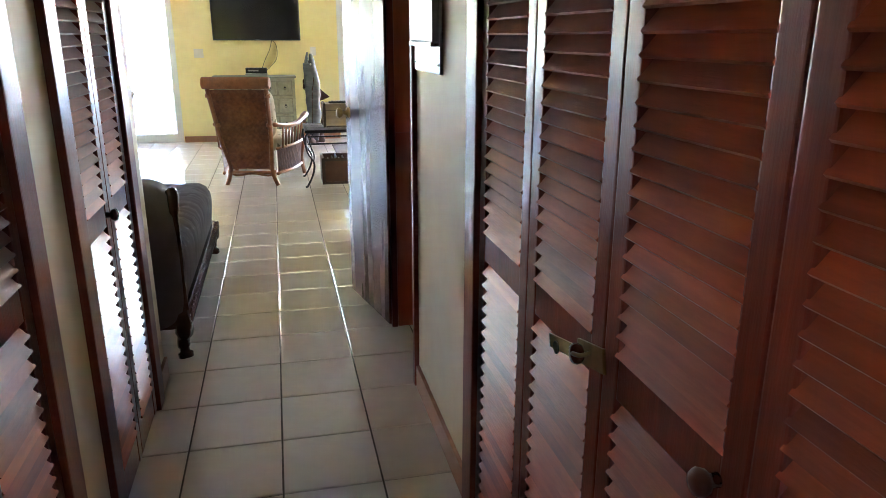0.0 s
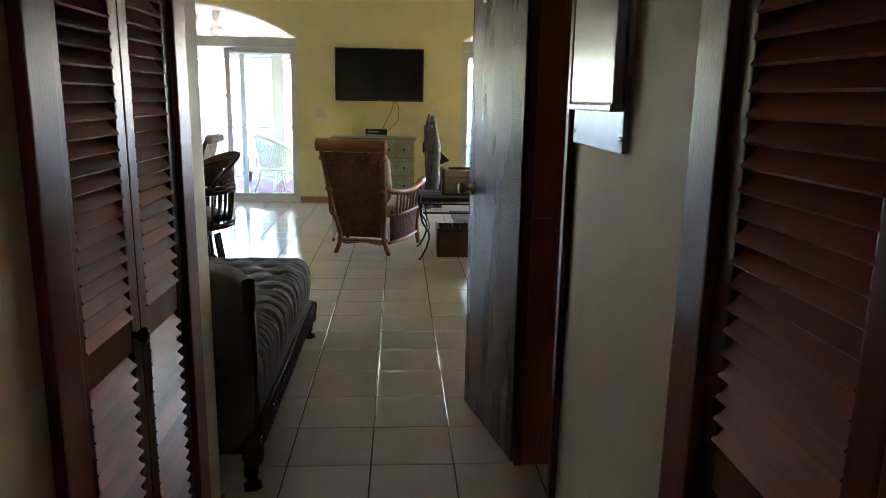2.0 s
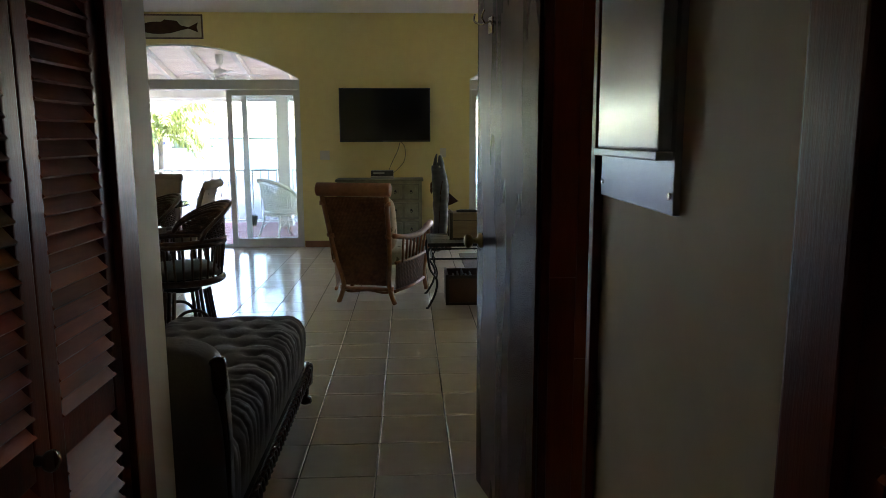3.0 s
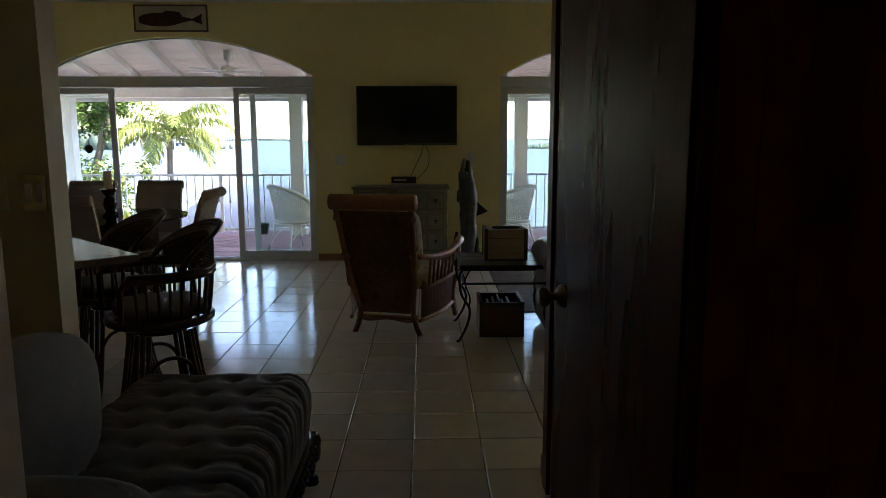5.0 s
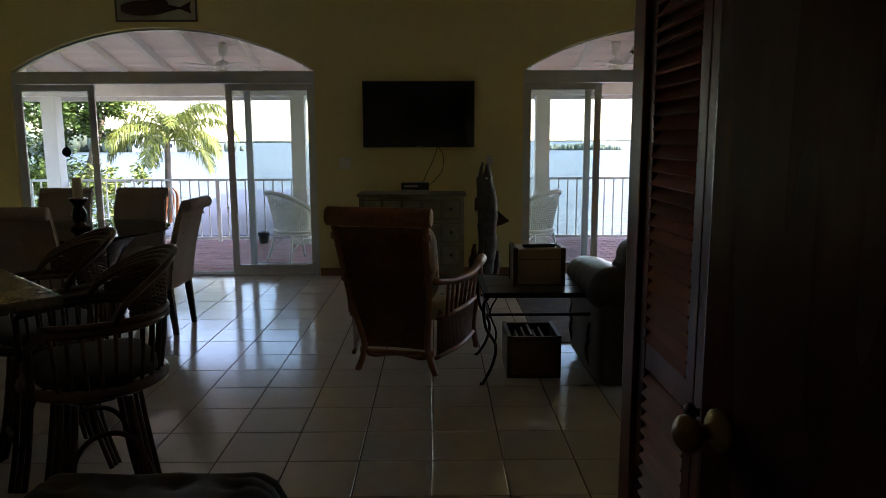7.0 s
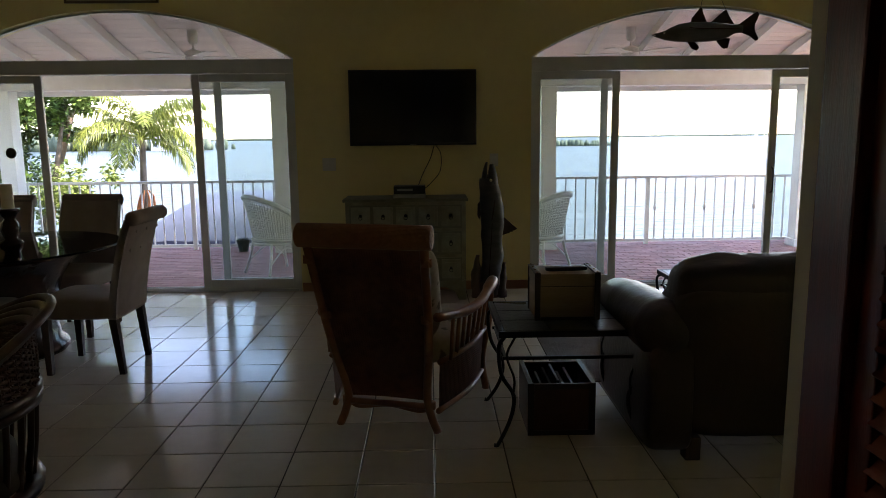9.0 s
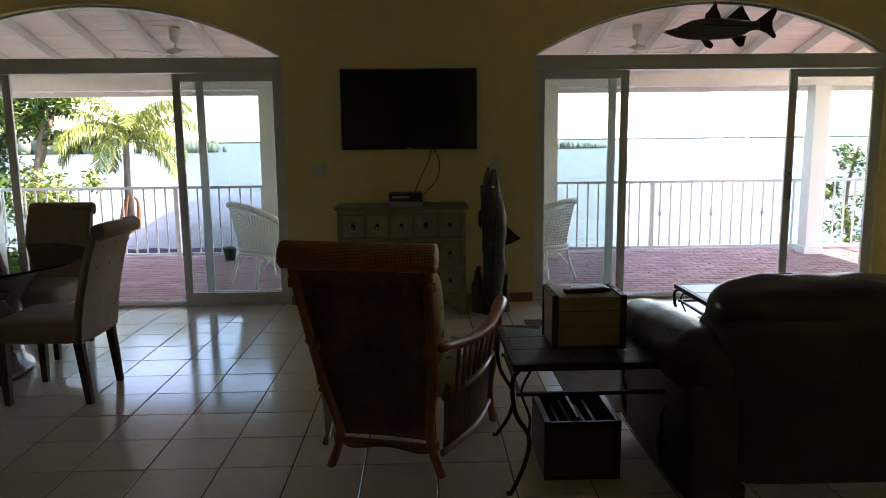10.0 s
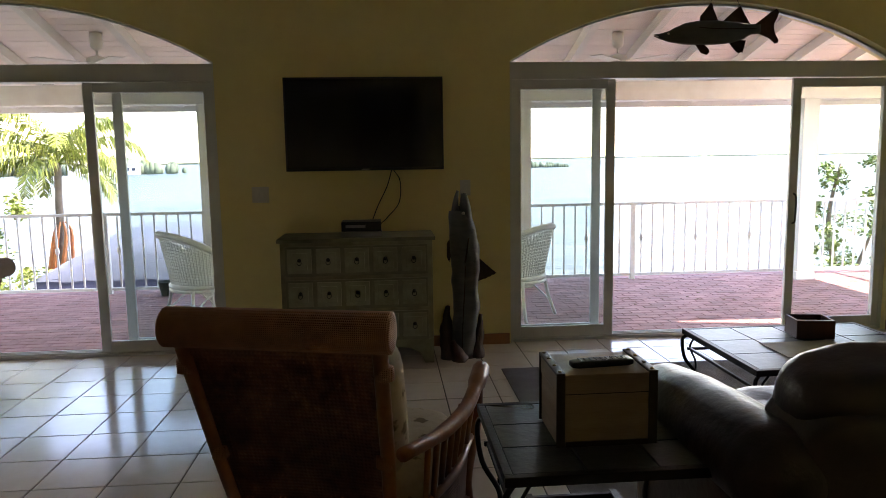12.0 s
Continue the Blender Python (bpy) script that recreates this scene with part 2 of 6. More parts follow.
OPEN_L, OPEN_R = (-4.44, -1.25), (0.95, 4.08)
SPRING, RISE = 2.19, 0.44
bm = bmesh.new()
for x0, x1 in ((XW, OPEN_L[0]), (OPEN_L[1], OPEN_R[0]), (OPEN_R[1], XE)):
    box(bm, x0, x1, W, W + 0.2, 0, CZ)
for x0, x1 in (OPEN_L, OPEN_R):
    prism(bm, arch_points(x0, x1, SPRING, RISE) + [(x1, CZ), (x0, CZ)], W, W + 0.2)
setting("wall_north", bm, M_WALL, "pale yellow plastered wall with two arched openings")
setting("ceiling", B(XW - 0.12, XE + 0.12, 5.0, 13.0, CZ, CZ + 0.12), M_CEIL, "flat white painted living room ceiling")
setting("ceiling_passage", B(-1.42, 1.57, 0.48, 7.08, HZ, HZ + 0.1), M_CEIL, "flat white painted passage ceiling")
setting("roof", B(-1.6, XE + 0.6, 0.2, 5.0, CZ + 0.14, CZ + 0.3), M_TRIMW, "flat roof slab over the passage")
setting("roof_living", B(XW - 0.6, XE + 0.6, 5.0, 13.0, CZ + 0.14, CZ + 0.3), M_TRIMW, "flat roof slab over the house")
bm = bmesh.new()
for b in ((RX - 0.015, RX, 4.13, 4.92, 0, 0.10), (RX - 0.015, RX, 7.125, 7.2, 0, 0.10)):
    box(bm, *b, bev=0.003)
setting("baseboard_passage_right", bm, M_BASE, "terracotta tile baseboard in the passage")
bm = bmesh.new()
for b in ((LX, LX + 0.014, 3.94, 4.18, 0, 0.10), (LX, LX + 0.014, 5.09, 5.25, 0, 0.10)):
    box(bm, *b, bev=0.003)
setting("baseboard_passage_left", bm, M_BASE, "terracotta tile baseboard in the passage")
bm = bmesh.new()
for b in ((OPEN_L[1] + 0.01, OPEN_R[0] - 0.01, W - 0.016, W, 0, 0.085), (OPEN_R[1] + 0.01, XE, W - 0.016, W, 0, 0.085), (XW, OPEN_L[0] - 0.01, W - 0.016, W, 0, 0.085)):
    box(bm, *b, bev=0.003)
setting("baseboard_north", bm, M_BASE, "terracotta tile baseboard under the television wall")

# dark closet casings
def casing(name, y0, y1, x, side, w=0.10, top=2.10):
    bm = bmesh.new()
    xa, xb = (x - 0.022, x + 0.03) if side > 0 else (x - 0.03, x + 0.022)
    box(bm, xa, xb, y0, y0 + w, 0, top, bev=0.006)
    box(bm, xa, xb, y1 - w, y1, 0, top, bev=0.006)
    box(bm, xa, xb, y0 + w, y1 - w, top - 0.06, top + 0.03, bev=0.006)
    return setting(name, bm, M_MAHOG, "dark mahogany casing round a closet opening")
casing("trim_closet_1", 2.36, 4.12, RX, 1)
casing("trim_closet_2", 5.70, 7.12, RX, 1)
casing("trim_closet_3", 4.19, 5.05, LX, -1)
casing("trim_closet_4", 2.30, 3.93, LX, -1)
bm = bmesh.new()
for b in ((RX - 0.02, 0.72, 4.93, 4.965, 0, 2.08), (RX - 0.012, 0.598, 5.585, 5.618, 0, 2.08), (RX - 0.02, 0.72, 4.965, 5.585, 2.04, 2.08)):
    box(bm, *b, bev=0.004)
setting("trim_doorway", bm, M_MAHOG, "dark mahogany jamb of the small doorway")

# ---- louvered bifold doors ----
def bifold(at, rz, leaf_w, leaves, label, knob_leaf=0, knob_edge=1):
    """Folding door of louvered leaves: x along its width, front towards -y."""
    d = thing("louvered_bifold_door", pose(*at, 0, 0, rz), label, "closet door", "louvered closet doors")
    h, st, th, pitch = 2.03, 0.05, 0.028, 0.0335
    sw = leaf_w - 2 * st - 0.004
    def slat_mesh():
        b = bmesh.new()
        m = pose(0, 0, 0, 50, 0, 0)
        box(b, -sw / 2 - 0.004, sw / 2 + 0.004, -0.0250, 0.0250, -0.0032, 0.0032)
        bmesh.ops.transform(b, matrix=m, verts=b.verts)
        me = bpy.data.meshes.new("slat")
        b.to_mesh(me); b.free()
        me.materials.append(M_SLAT)
        return me
    me = slat_mesh()
    for i in range(leaves):
        b = bmesh.new()
        x0, x1 = i * leaf_w + 0.002, (i + 1) * leaf_w - 0.002
        for xa, xb in ((x0, x0 + st), (x1 - st, x1)):
            box(b, xa, xb, -th / 2, th / 2, 0.012, h, bev=0.004)
        for za, zb in ((0.012, 0.13), (0.862, 0.94), (h - 0.08, h)):
            box(b, x0 + st, x1 - st, -th / 2 + 0.002, th / 2 - 0.002, za, zb, bev=0.003)
        leaf = part("leaf", b, M_MAHOG, d)
        for za, zb in ((0.13, 0.862), (0.94, h - 0.08)):
            k = int((zb - za) / pitch)
            for j in range(k):
                s = new("slat", me)
                s.parent = leaf
                s.location = ((x0 + x1) / 2, 0, za + (j + 0.5) * (zb - za) / k)
        if i in (knob_leaf if isinstance(knob_leaf, tuple) else (knob_leaf,)):
            kx = (x1 - 0.05 if knob_edge > 0 else x0 + 0.05)
            kb = lathe(bmesh.new(), [(0.010, 0), (0.009, 0.012), (0.017, 0.018), (0.020, 0.027), (0.016, 0.034), (0.006, 0.037)], n=14)
            bmesh.ops.transform(kb, matrix=pose(kx, -th / 2, 0.90, 90, 0, 0), verts=kb.verts)
            part("knob", kb, M_DOOR, d, "round turned wooden knob", True)
    return d

closet1 = bifold((RX + 0.008, 4.02, 0), -90, 0.387, 4, "closed mahogany bifold closet door with louvered slats and a brass hasp", (1, 2), 1)
bifold((RX + 0.008, 7.02, 0), -90, 0.405, 3, "closed mahogany bifold door with louvered slats near the living room", 1, -1)
bifold((LX - 0.008, 4.29, 0), 90, 0.33, 2, "closed narrow mahogany bifold closet door with louvered slats", 0, 1)
bifold((LX - 0.008, 2.40, 0), 90, 0.357, 4, "closed wide mahogany bifold closet door with louvered slats", 1, 1)

# brass hasp across two leaves
hasp = thing("hasp_latch", pose(RX - 0.014, 3.44, 0.86, 0, 0, -90), "tarnished steel hasp screwed across two louvered leaves", "latch")
b = bmesh.new()
box(b, -0.02, 0.15, -0.004, 0.0, -0.014, 0.014, bev=0.003, m=pose(0, 0, 0, 0, -13, 0))
part("strap", b, M_BRASS, hasp)
part("slot", lathe(bmesh.new(), [(0.013, 0), (0.013, 0.002)], n=18), M_BLACK, hasp).matrix_local = pose(0.02, -0.004, -0.004, 90, 0, 0)
b = bmesh.new()
box(b, 0.13, 0.235, -0.009, -0.0035, -0.022, 0.022, bev=0.003, m=pose(0, 0, 0.01, 0, -13, 0))
part("plate", b, M_BRASS, hasp)
part("staple", tube(bmesh.new(), curve([(0.15, -0.006, 0.035), (0.15, -0.028, 0.045), (0.18, -0.028, 0.055), (0.18, -0.006, 0.058)], 5), 0.004), M_BRASS, hasp, "", True)

# ---- small room behind the doorway, with red cedar boards ----
cedar = setting("wall_cedar_room", B(1.40, 1.44, 4.8, 5.75, 0, HZ), M_CEDAR, "red cedar boarded wall of a small closet")
def boards(parent, fixed_axis, fixed, a0, a1, face):
    random.seed(11)
    a = a0
    while a < a1 - 0.01:
        w = min(random.choice((0.07, 0.085, 0.095)), a1 - a)
        z = 0.0
        while z < 2.55:
            h = min(random.uniform(0.35, 1.1), 2.58 - z)
            bm = bmesh.new()
            if fixed_axis == "x":
                box(bm, fixed, fixed + face, a + 0.001, a + w - 0.001, z + 0.001, z + h - 0.001)
            else:
                box(bm, a + 0.001, a + w - 0.001, fixed, fixed + face, z + 0.001, z + h - 0.001)
            part("board", bm, M_CEDAR, parent)
            z += h
        a += w
boards(cedar, "x", 1.386, 4.815, 5.735, 0.012)
cedar2 = setting("wall_cedar_side", B(0.60, 1.37, 5.606, 5.618, 0, HZ), M_CEDAR, "red cedar boarded side wall of a small closet")
boards(cedar2, "y", 5.593, 0.60, 1.37, 0.012)

# ---- open flush door ----
door = thing("door", pose(0.556, 5.60, 0.012, 0, 0, 102.6), "open dark-stained flush wooden door with a worn glossy veneer", "door")
part("slab", B(0, 0.605, -0.034, 0.0, 0, 2.03, bev=0.003), M_DOOR, door)
for s in (1, -1):
    kb = lathe(bmesh.new(), [(0.031, 0), (0.031, 0.004), (0.026, 0.009), (0.012, 0.014), (0.010, 0.032), (0.020, 0.038), (0.027, 0.048), (0.027, 0.058), (0.018, 0.066)], n=20)
    bmesh.ops.transform(kb, matrix=pose(0.555, 0.0 if s > 0 else -0.034, 1.03, -90 if s > 0 else 90, 0, 0), verts=kb.verts)
    part("knob", kb, M_BRASS, door, "tarnished brass door knob with round rose", True)
for z in (0.22, 1.02, 1.82):
    b = bmesh.new()
    box(b, -0.004, 0.034, -0.037, -0.034, z - 0.045, z + 0.045, bev=0.002)
    tube(b, [(-0.006, -0.037, z - 0.047), (-0.006, -0.037, z + 0.047)], 0.006)
    part("hinge", b, M_BRASS, door, "dark butt hinge")
b = bmesh.new()
box(b, 0.43, 0.47, 0.0, 0.004, 1.80, 1.86, bev=0.002)
for s in (-1, 1):
    tube(b, curve([(0.45, 0.004, 1.845), (0.45 + 0.02 * s, 0.03, 1.835), (0.45 + 0.045 * s, 0.05, 1.85), (0.45 + 0.055 * s, 0.045, 1.875)], 5), 0.0035)
part("coat_hook", b, M_CHROME, door, "double wire coat hook", True)

# ---- electrical panel ----
panel = thing("electrical_panel", pose(RX, 4.695, 1.32, 0, 0, -90), "grey steel breaker panel with its cover door shut", "electrical panel")
part("flange", B(-0.21, 0.21, -0.012, 0, 0, 0.72, bev=0.003), M_STEEL, panel)
part("cover", B(-0.165, 0.195, -0.034, -0.012, 0.10, 0.66, bev=0.006), M_STEEL, panel)
part("latch", B(0.07, 0.115, -0.042, -0.034, 0.37, 0.45, bev=0.003), M_BLACK, panel)
part("lip", B(-0.172, 0.202, -0.040, -0.012, 0.086, 0.101, bev=0.003), M_STEEL, panel)
for x, z in ((-0.195, 0.03), (0.195, 0.03), (-0.195, 0.69), (0.195, 0.69)):
    o = part("screw", lathe(bmesh.new(), [(0.006, 0), (0.005, 0.003)], n=10), M_CHROME, panel)
    o.matrix_local = pose(x, -0.012, z, 90, 0, 0)

# ---- sliding doors in the arches ----
def slider(name, x0, x1, panes, label):
    """panes: (left, right, depth of the track) for each leaf; the stretch without one stands open."""
    f = setting(name, B(x0, x1, W + 0.035, W + 0.165, 2.06, SPRING - 0.004, bev=0.006), M_ALU, label)
    part("window_frame", B(x0, x0 + 0.03, W + 0.04, W + 0.16, 0, 2.06, bev=0.004), M_ALU, f)
    part("window_frame", B(x1 - 0.035, x1, W + 0.04, W + 0.16, 0, 2.06, bev=0.004), M_ALU, f)
    bm = B(x0 + 0.035, x1 - 0.035, W + 0.03, W + 0.165, 0.0, 0.022, bev=0.004)
    for k in range(3):
        box(bm, x0 + 0.035, x1 - 0.035, W + 0.052 + k * 0.038, W + 0.058 + k * 0.038, 0.022, 0.034)
    part("window_sill", bm, M_ALU, f)
    for a, b, k in panes:
        ya = W + 0.045 + k * 0.038
        st = 0.07
        bm = bmesh.new()
        box(bm, a, a + st, ya, ya + 0.03, 0.035, 2.055, bev=0.004)
        box(bm, b - st, b, ya, ya + 0.03, 0.035, 2.055, bev=0.004)
        box(bm, a + st, b - st, ya + 0.002, ya + 0.028, 0.035, 0.115, bev=0.004)
        box(bm, a + st, b - st, ya + 0.002, ya + 0.028, 1.985, 2.055, bev=0.004)
        leaf = part("sliding_leaf", bm, M_ALU, f)
        g = part("pane", B(a + st, b - st, ya + 0.012, ya + 0.018, 0.115, 1.985), M_GLASS, leaf)
        g.visible_shadow = False
    bm = bmesh.new()
    pts = arch_points(x0 + 0.005, x1 - 0.005, SPRING + 0.001, RISE - 0.005)
    prism(bm, pts, W + 0.095, W + 0.10)
    g = part("fanlight", bm, M_FANLITE, f)
    g.visible_shadow = False
    bm = bmesh.new()
    inner = arch_points(x0 + 0.024, x1 - 0.024, SPRING + 0.001, RISE - 0.018)
    ring = pts + inner[::-1]
    n = len(pts)
    A = [[bm.verts.new((x, yy, z)) for x, z in pts] for yy in (W + 0.075, W + 0.125)]
    C = [[bm.verts.new((x, yy, z)) for x, z in inner] for yy in (W + 0.075, W + 0.125)]
    for i in range(n - 1):
        bm.faces.new((A[0][i], A[0][i + 1], C[0][i + 1], C[0][i]))
        bm.faces.new((A[1][i + 1], A[1][i], C[1][i], C[1][i + 1]))
        bm.faces.new((C[0][i], C[0][i + 1], C[1][i + 1], C[1][i]))
    part("fanlight_frame", bm, M_ALU, f)
    return f
win1 = slider("window_1", *OPEN_L, [(-4.425, -3.585, 0), (-2.205, -1.27, 0), (-2.03, -1.262, 2)], "white aluminium sliding glass door standing half open, under an arched fanlight")
win2 = slider("window_2", *OPEN_R, [(0.972, 1.79, 0), (0.965, 1.70, 2), (3.23, 4.065, 0)], "white aluminium sliding glass door standing half open onto the deck, under an arched fanlight")
bm = tube(bmesh.new(), curve([(3.27, W + 0.045, 0.90), (3.27, W + 0.01, 0.92), (3.27, W + 0.005, 1.02), (3.27, W + 0.01, 1.12), (3.27, W + 0.045, 1.14)], 5), 0.008)
part("door_pull", bm, M_BLACK, win2, "dark curved pull handle", True)
st = lathe(bmesh.new(), [(0.05, 0), (0.05, 0.002)], n=24)
bmesh.ops.transform(st, matrix=pose(-3.93, W + 0.056, 1.35, 90, 0, 0), verts=st.verts)
part("sticker", st, M_BLACK, win1, "small round dark sticker on the pane")
# ---- deck, railing, columns, porch roof ----
DX0, DX1, DY1, DZ = -6.3, 6.6, 15.95, -0.03
deck = setting("pavement_deck", B(DX0, DX1, W + 0.2, DY1, -0.35, DZ - 0.004), M_MORTAR, "red brick paved deck over the water")
setting("trim_deck_edge", B(DX0 - 0.05, DX1 + 0.05, DY1, DY1 + 0.14, -0.35, DZ + 0.015, bev=0.012), M_TRIMW, "white concrete deck edge")

rail = thing("railing", pose(0, 15.72, DZ), "white painted metal railing with thin balusters round the deck", "railing")
bm = bmesh.new()
box(bm, DX0 + 0.1, DX1 - 0.25, -0.025, 0.025, 0.905, 0.94, bev=0.006)
box(bm, DX0 + 0.1, DX1 - 0.25, -0.018, 0.018, 0.045, 0.075, bev=0.004)
part("rail_bar", bm, M_RAIL, rail)
bm = bmesh.new()
box(bm, DX1 - 0.25, DX1 - 0.2, -2.6, 0.025, 0.905, 0.94, bev=0.006)
box(bm, DX1 - 0.243, DX1 - 0.207, -2.6, 0.018, 0.045, 0.075, bev=0.004)
part("side_rail_bar", bm, M_RAIL, rail)
bal = bpy.data.meshes.new("baluster")
bm = B(-0.009, 0.009, -0.009, 0.009, 0.06, 0.91)
bm.to_mesh(bal); bm.free(); bal.materials.append(M_RAIL)
balk = bpy.data.meshes.new("baluster_knot")
bm = B(-0.009, 0.009, -0.009, 0.009, 0.06, 0.91)
lathe(bm, [(0.008, 0.46), (0.022, 0.485), (0.026, 0.51), (0.022, 0.535), (0.008, 0.56)], n=10)
bm.to_mesh(balk); bm.free(); balk.materials.append(M_RAIL)
posts = [-6.2, -3.22, -0.12, 2.97, 6.38]
x, k = DX0 + 0.2, 0
while x < DX1 - 0.3:
    if min(abs(x - p) for p in posts) > 0.06:
        o = new("baluster", balk if k % 5 == 2 else bal)
        o.parent, o.location = rail, (x, 0, 0)
    x += 0.137
    k += 1
for k in range(17):
    o = new("baluster", bal)
    o.parent, o.location = rail, (DX1 - 0.225, -0.15 - 0.137 * k, 0)
for p in posts:
    part("post", B(p - 0.028, p + 0.028, -0.028, 0.028, 0, 0.925, bev=0.005), M_RAIL, rail)
for i, cx in enumerate((-5.42, -1.93, 1.54, 4.94)):
    c = thing("porch_column", pose(cx, 15.42, DZ), "square white painted porch column with a plain base", "column", "porch columns")
    part("shaft", B(-0.10, 0.10, -0.10, 0.10, 0, 2.12, bev=0.01), M_TRIMW, c)
    part("base", B(-0.12, 0.12, -0.12, 0.12, 0, 0.10, bev=0.01), M_TRIMW, c)
setting("trim_porch_beam", B(DX0 - 0.3, DX1 + 0.3, 15.32, 15.52, 2.09, 2.30, bev=0.008), M_TRIMW, "white beam carrying the porch roof")
# porch roof: boards and rafters sloping from the house down to the beam, with hips at the ends
RY0, RZ0, RY1, RZ1 = W + 0.2, 3.02, 16.05, 2.22
SL = (RZ1 - RZ0) / (RY1 - RY0)
def roof_z(yy):
    return RZ0 + SL * (yy - RY0)
bm = bmesh.new()
nb = 26
HX0, HX1 = -3.9, 3.75   # where the hips reach the house wall
def hip_x(yy, side):
    f = (yy - RY0) / (RY1 - RY0)
    return HX0 + (DX0 - 0.4 - HX0) * f if side < 0 else HX1 + (DX1 + 0.4 - HX1) * f
for i in range(nb):
    ya, yb = RY0 + (RY1 - RY0) * i / nb, RY0 + (RY1 - RY0) * (i + 1) / nb - 0.006
    za, zb = roof_z(ya), roof_z(yb)
    xs = [(hip_x(ya, -1), hip_x(yb, -1)), (hip_x(ya, 1), hip_x(yb, 1))]
    v = [bm.verts.new(q) for q in ((xs[0][0], ya, za), (xs[1][0], ya, za), (xs[1][1], yb, zb), (xs[0][1], yb, zb))]
    u = [bm.verts.new(w_.co + Vector((0, 0, 0.02))) for w_ in v]
    bm.faces.new(v); bm.faces.new(u[::-1])
    for a in range(4):
        bm.faces.new((v[a], u[a], u[(a + 1) % 4], v[(a + 1) % 4]))
for side in (-1, 1):
    for i in range(nb):
        fa, fb = i / nb, (i + 1) / nb - 0.002
        h, e = (HX0, DX0 - 0.4) if side < 0 else (HX1, DX1 + 0.4)
        xa, xb = h + (e - h) * fa, h + (e - h) * fb
        za, zb = RZ0 + (RZ1 - RZ0) * fa, RZ0 + (RZ1 - RZ0) * fb
        ya, yb = RY0 + (RY1 - RY0) * fa, RY0 + (RY1 - RY0) * fb
        v = [bm.verts.new(q) for q in ((xa, RY0, za), (xa, ya + 0.001, za), (xb, yb, zb), (xb, RY0, zb))]
        u = [bm.verts.new(w_.co + Vector((0, 0, 0.02))) for w_ in v]
        bm.faces.new(v); bm.faces.new(u[::-1])
        for a in range(4):
            bm.faces.new((v[a], u[a], u[(a + 1) % 4], v[(a + 1) % 4]))
for q in (((HX0, RY0, RZ0), (HX1, RY0, RZ0), (DX1 + 0.4, RY1, RZ1), (DX0 - 0.4, RY1, RZ1)), ((HX0, RY0, RZ0), (DX0 - 0.4, RY1, RZ1), (DX0 - 0.4, RY0, RZ1)), ((HX1, RY0, RZ0), (DX1 + 0.4, RY0, RZ1), (DX1 + 0.4, RY1, RZ1))):
    bm.faces.new([bm.verts.new((x, y, z + 0.03)) for x, y, z in q])
setting("ceiling_porch", bm, M_SOFFIT, "white tongue and groove boards under the porch roof")
bm = bmesh.new()
for k in range(-9, 10):
    rx_ = 0.1 + k * 0.62
    ys = RY0 + 0.01
    if rx_ < HX0: ys = RY0 + (RY1 - RY0) * (rx_ - HX0) / (DX0 - 0.4 - HX0)
    if rx_ > HX1: ys = RY0 + (RY1 - RY0) * (rx_ - HX1) / (DX1 + 0.4 - HX1)
    p, q = Vector((rx_, ys, roof_z(ys) - 0.055)), Vector((rx_, RY1 - 0.02, roof_z(RY1) - 0.055))
    if (q - p).length < 0.3: continue
    vs = [bm.verts.new(e + Vector((dx, 0, dz))) for e in (p, q) for dx in (-0.035, 0.035) for dz in (-0.055, 0.05)]
    for f in ((0, 1, 3, 2), (4, 6, 7, 5), (0, 4, 5, 1), (2, 3, 7, 6), (0, 2, 6, 4), (1, 5, 7, 3)):
        bm.faces.new([vs[i] for i in f])
for h, e in ((HX0, DX0 - 0.4), (HX1, DX1 + 0.4)):
    p, q = Vector((h, RY0 + 0.02, RZ0 - 0.06)), Vector((e, RY1, RZ1 - 0.06))
    sd = Vector((-(q - p).y, (q - p).x, 0)).normalized() * 0.05
    vs = [bm.verts.new(w_ + sd * a + Vector((0, 0, b))) for w_ in (p, q) for a in (-1, 1) for b in (-0.07, 0.055)]
    for f in ((0, 1, 3, 2), (4, 6, 7, 5), (0, 4, 5, 1), (2, 3, 7, 6), (0, 2, 6, 4), (1, 5, 7, 3)):
        bm.faces.new([vs[i] for i in f])
setting("trim_rafters", bm, M_TRIMW, "white painted rafters under the porch roof")
bm = bmesh.new()
box(bm, DX0 - 0.45, DX1 + 0.45, RY1 - 0.02, RY1 + 0.03, 2.06, 2.26, bev=0.006)
setting("trim_fascia", bm, M_TRIMW, "white fascia board along the porch eave")

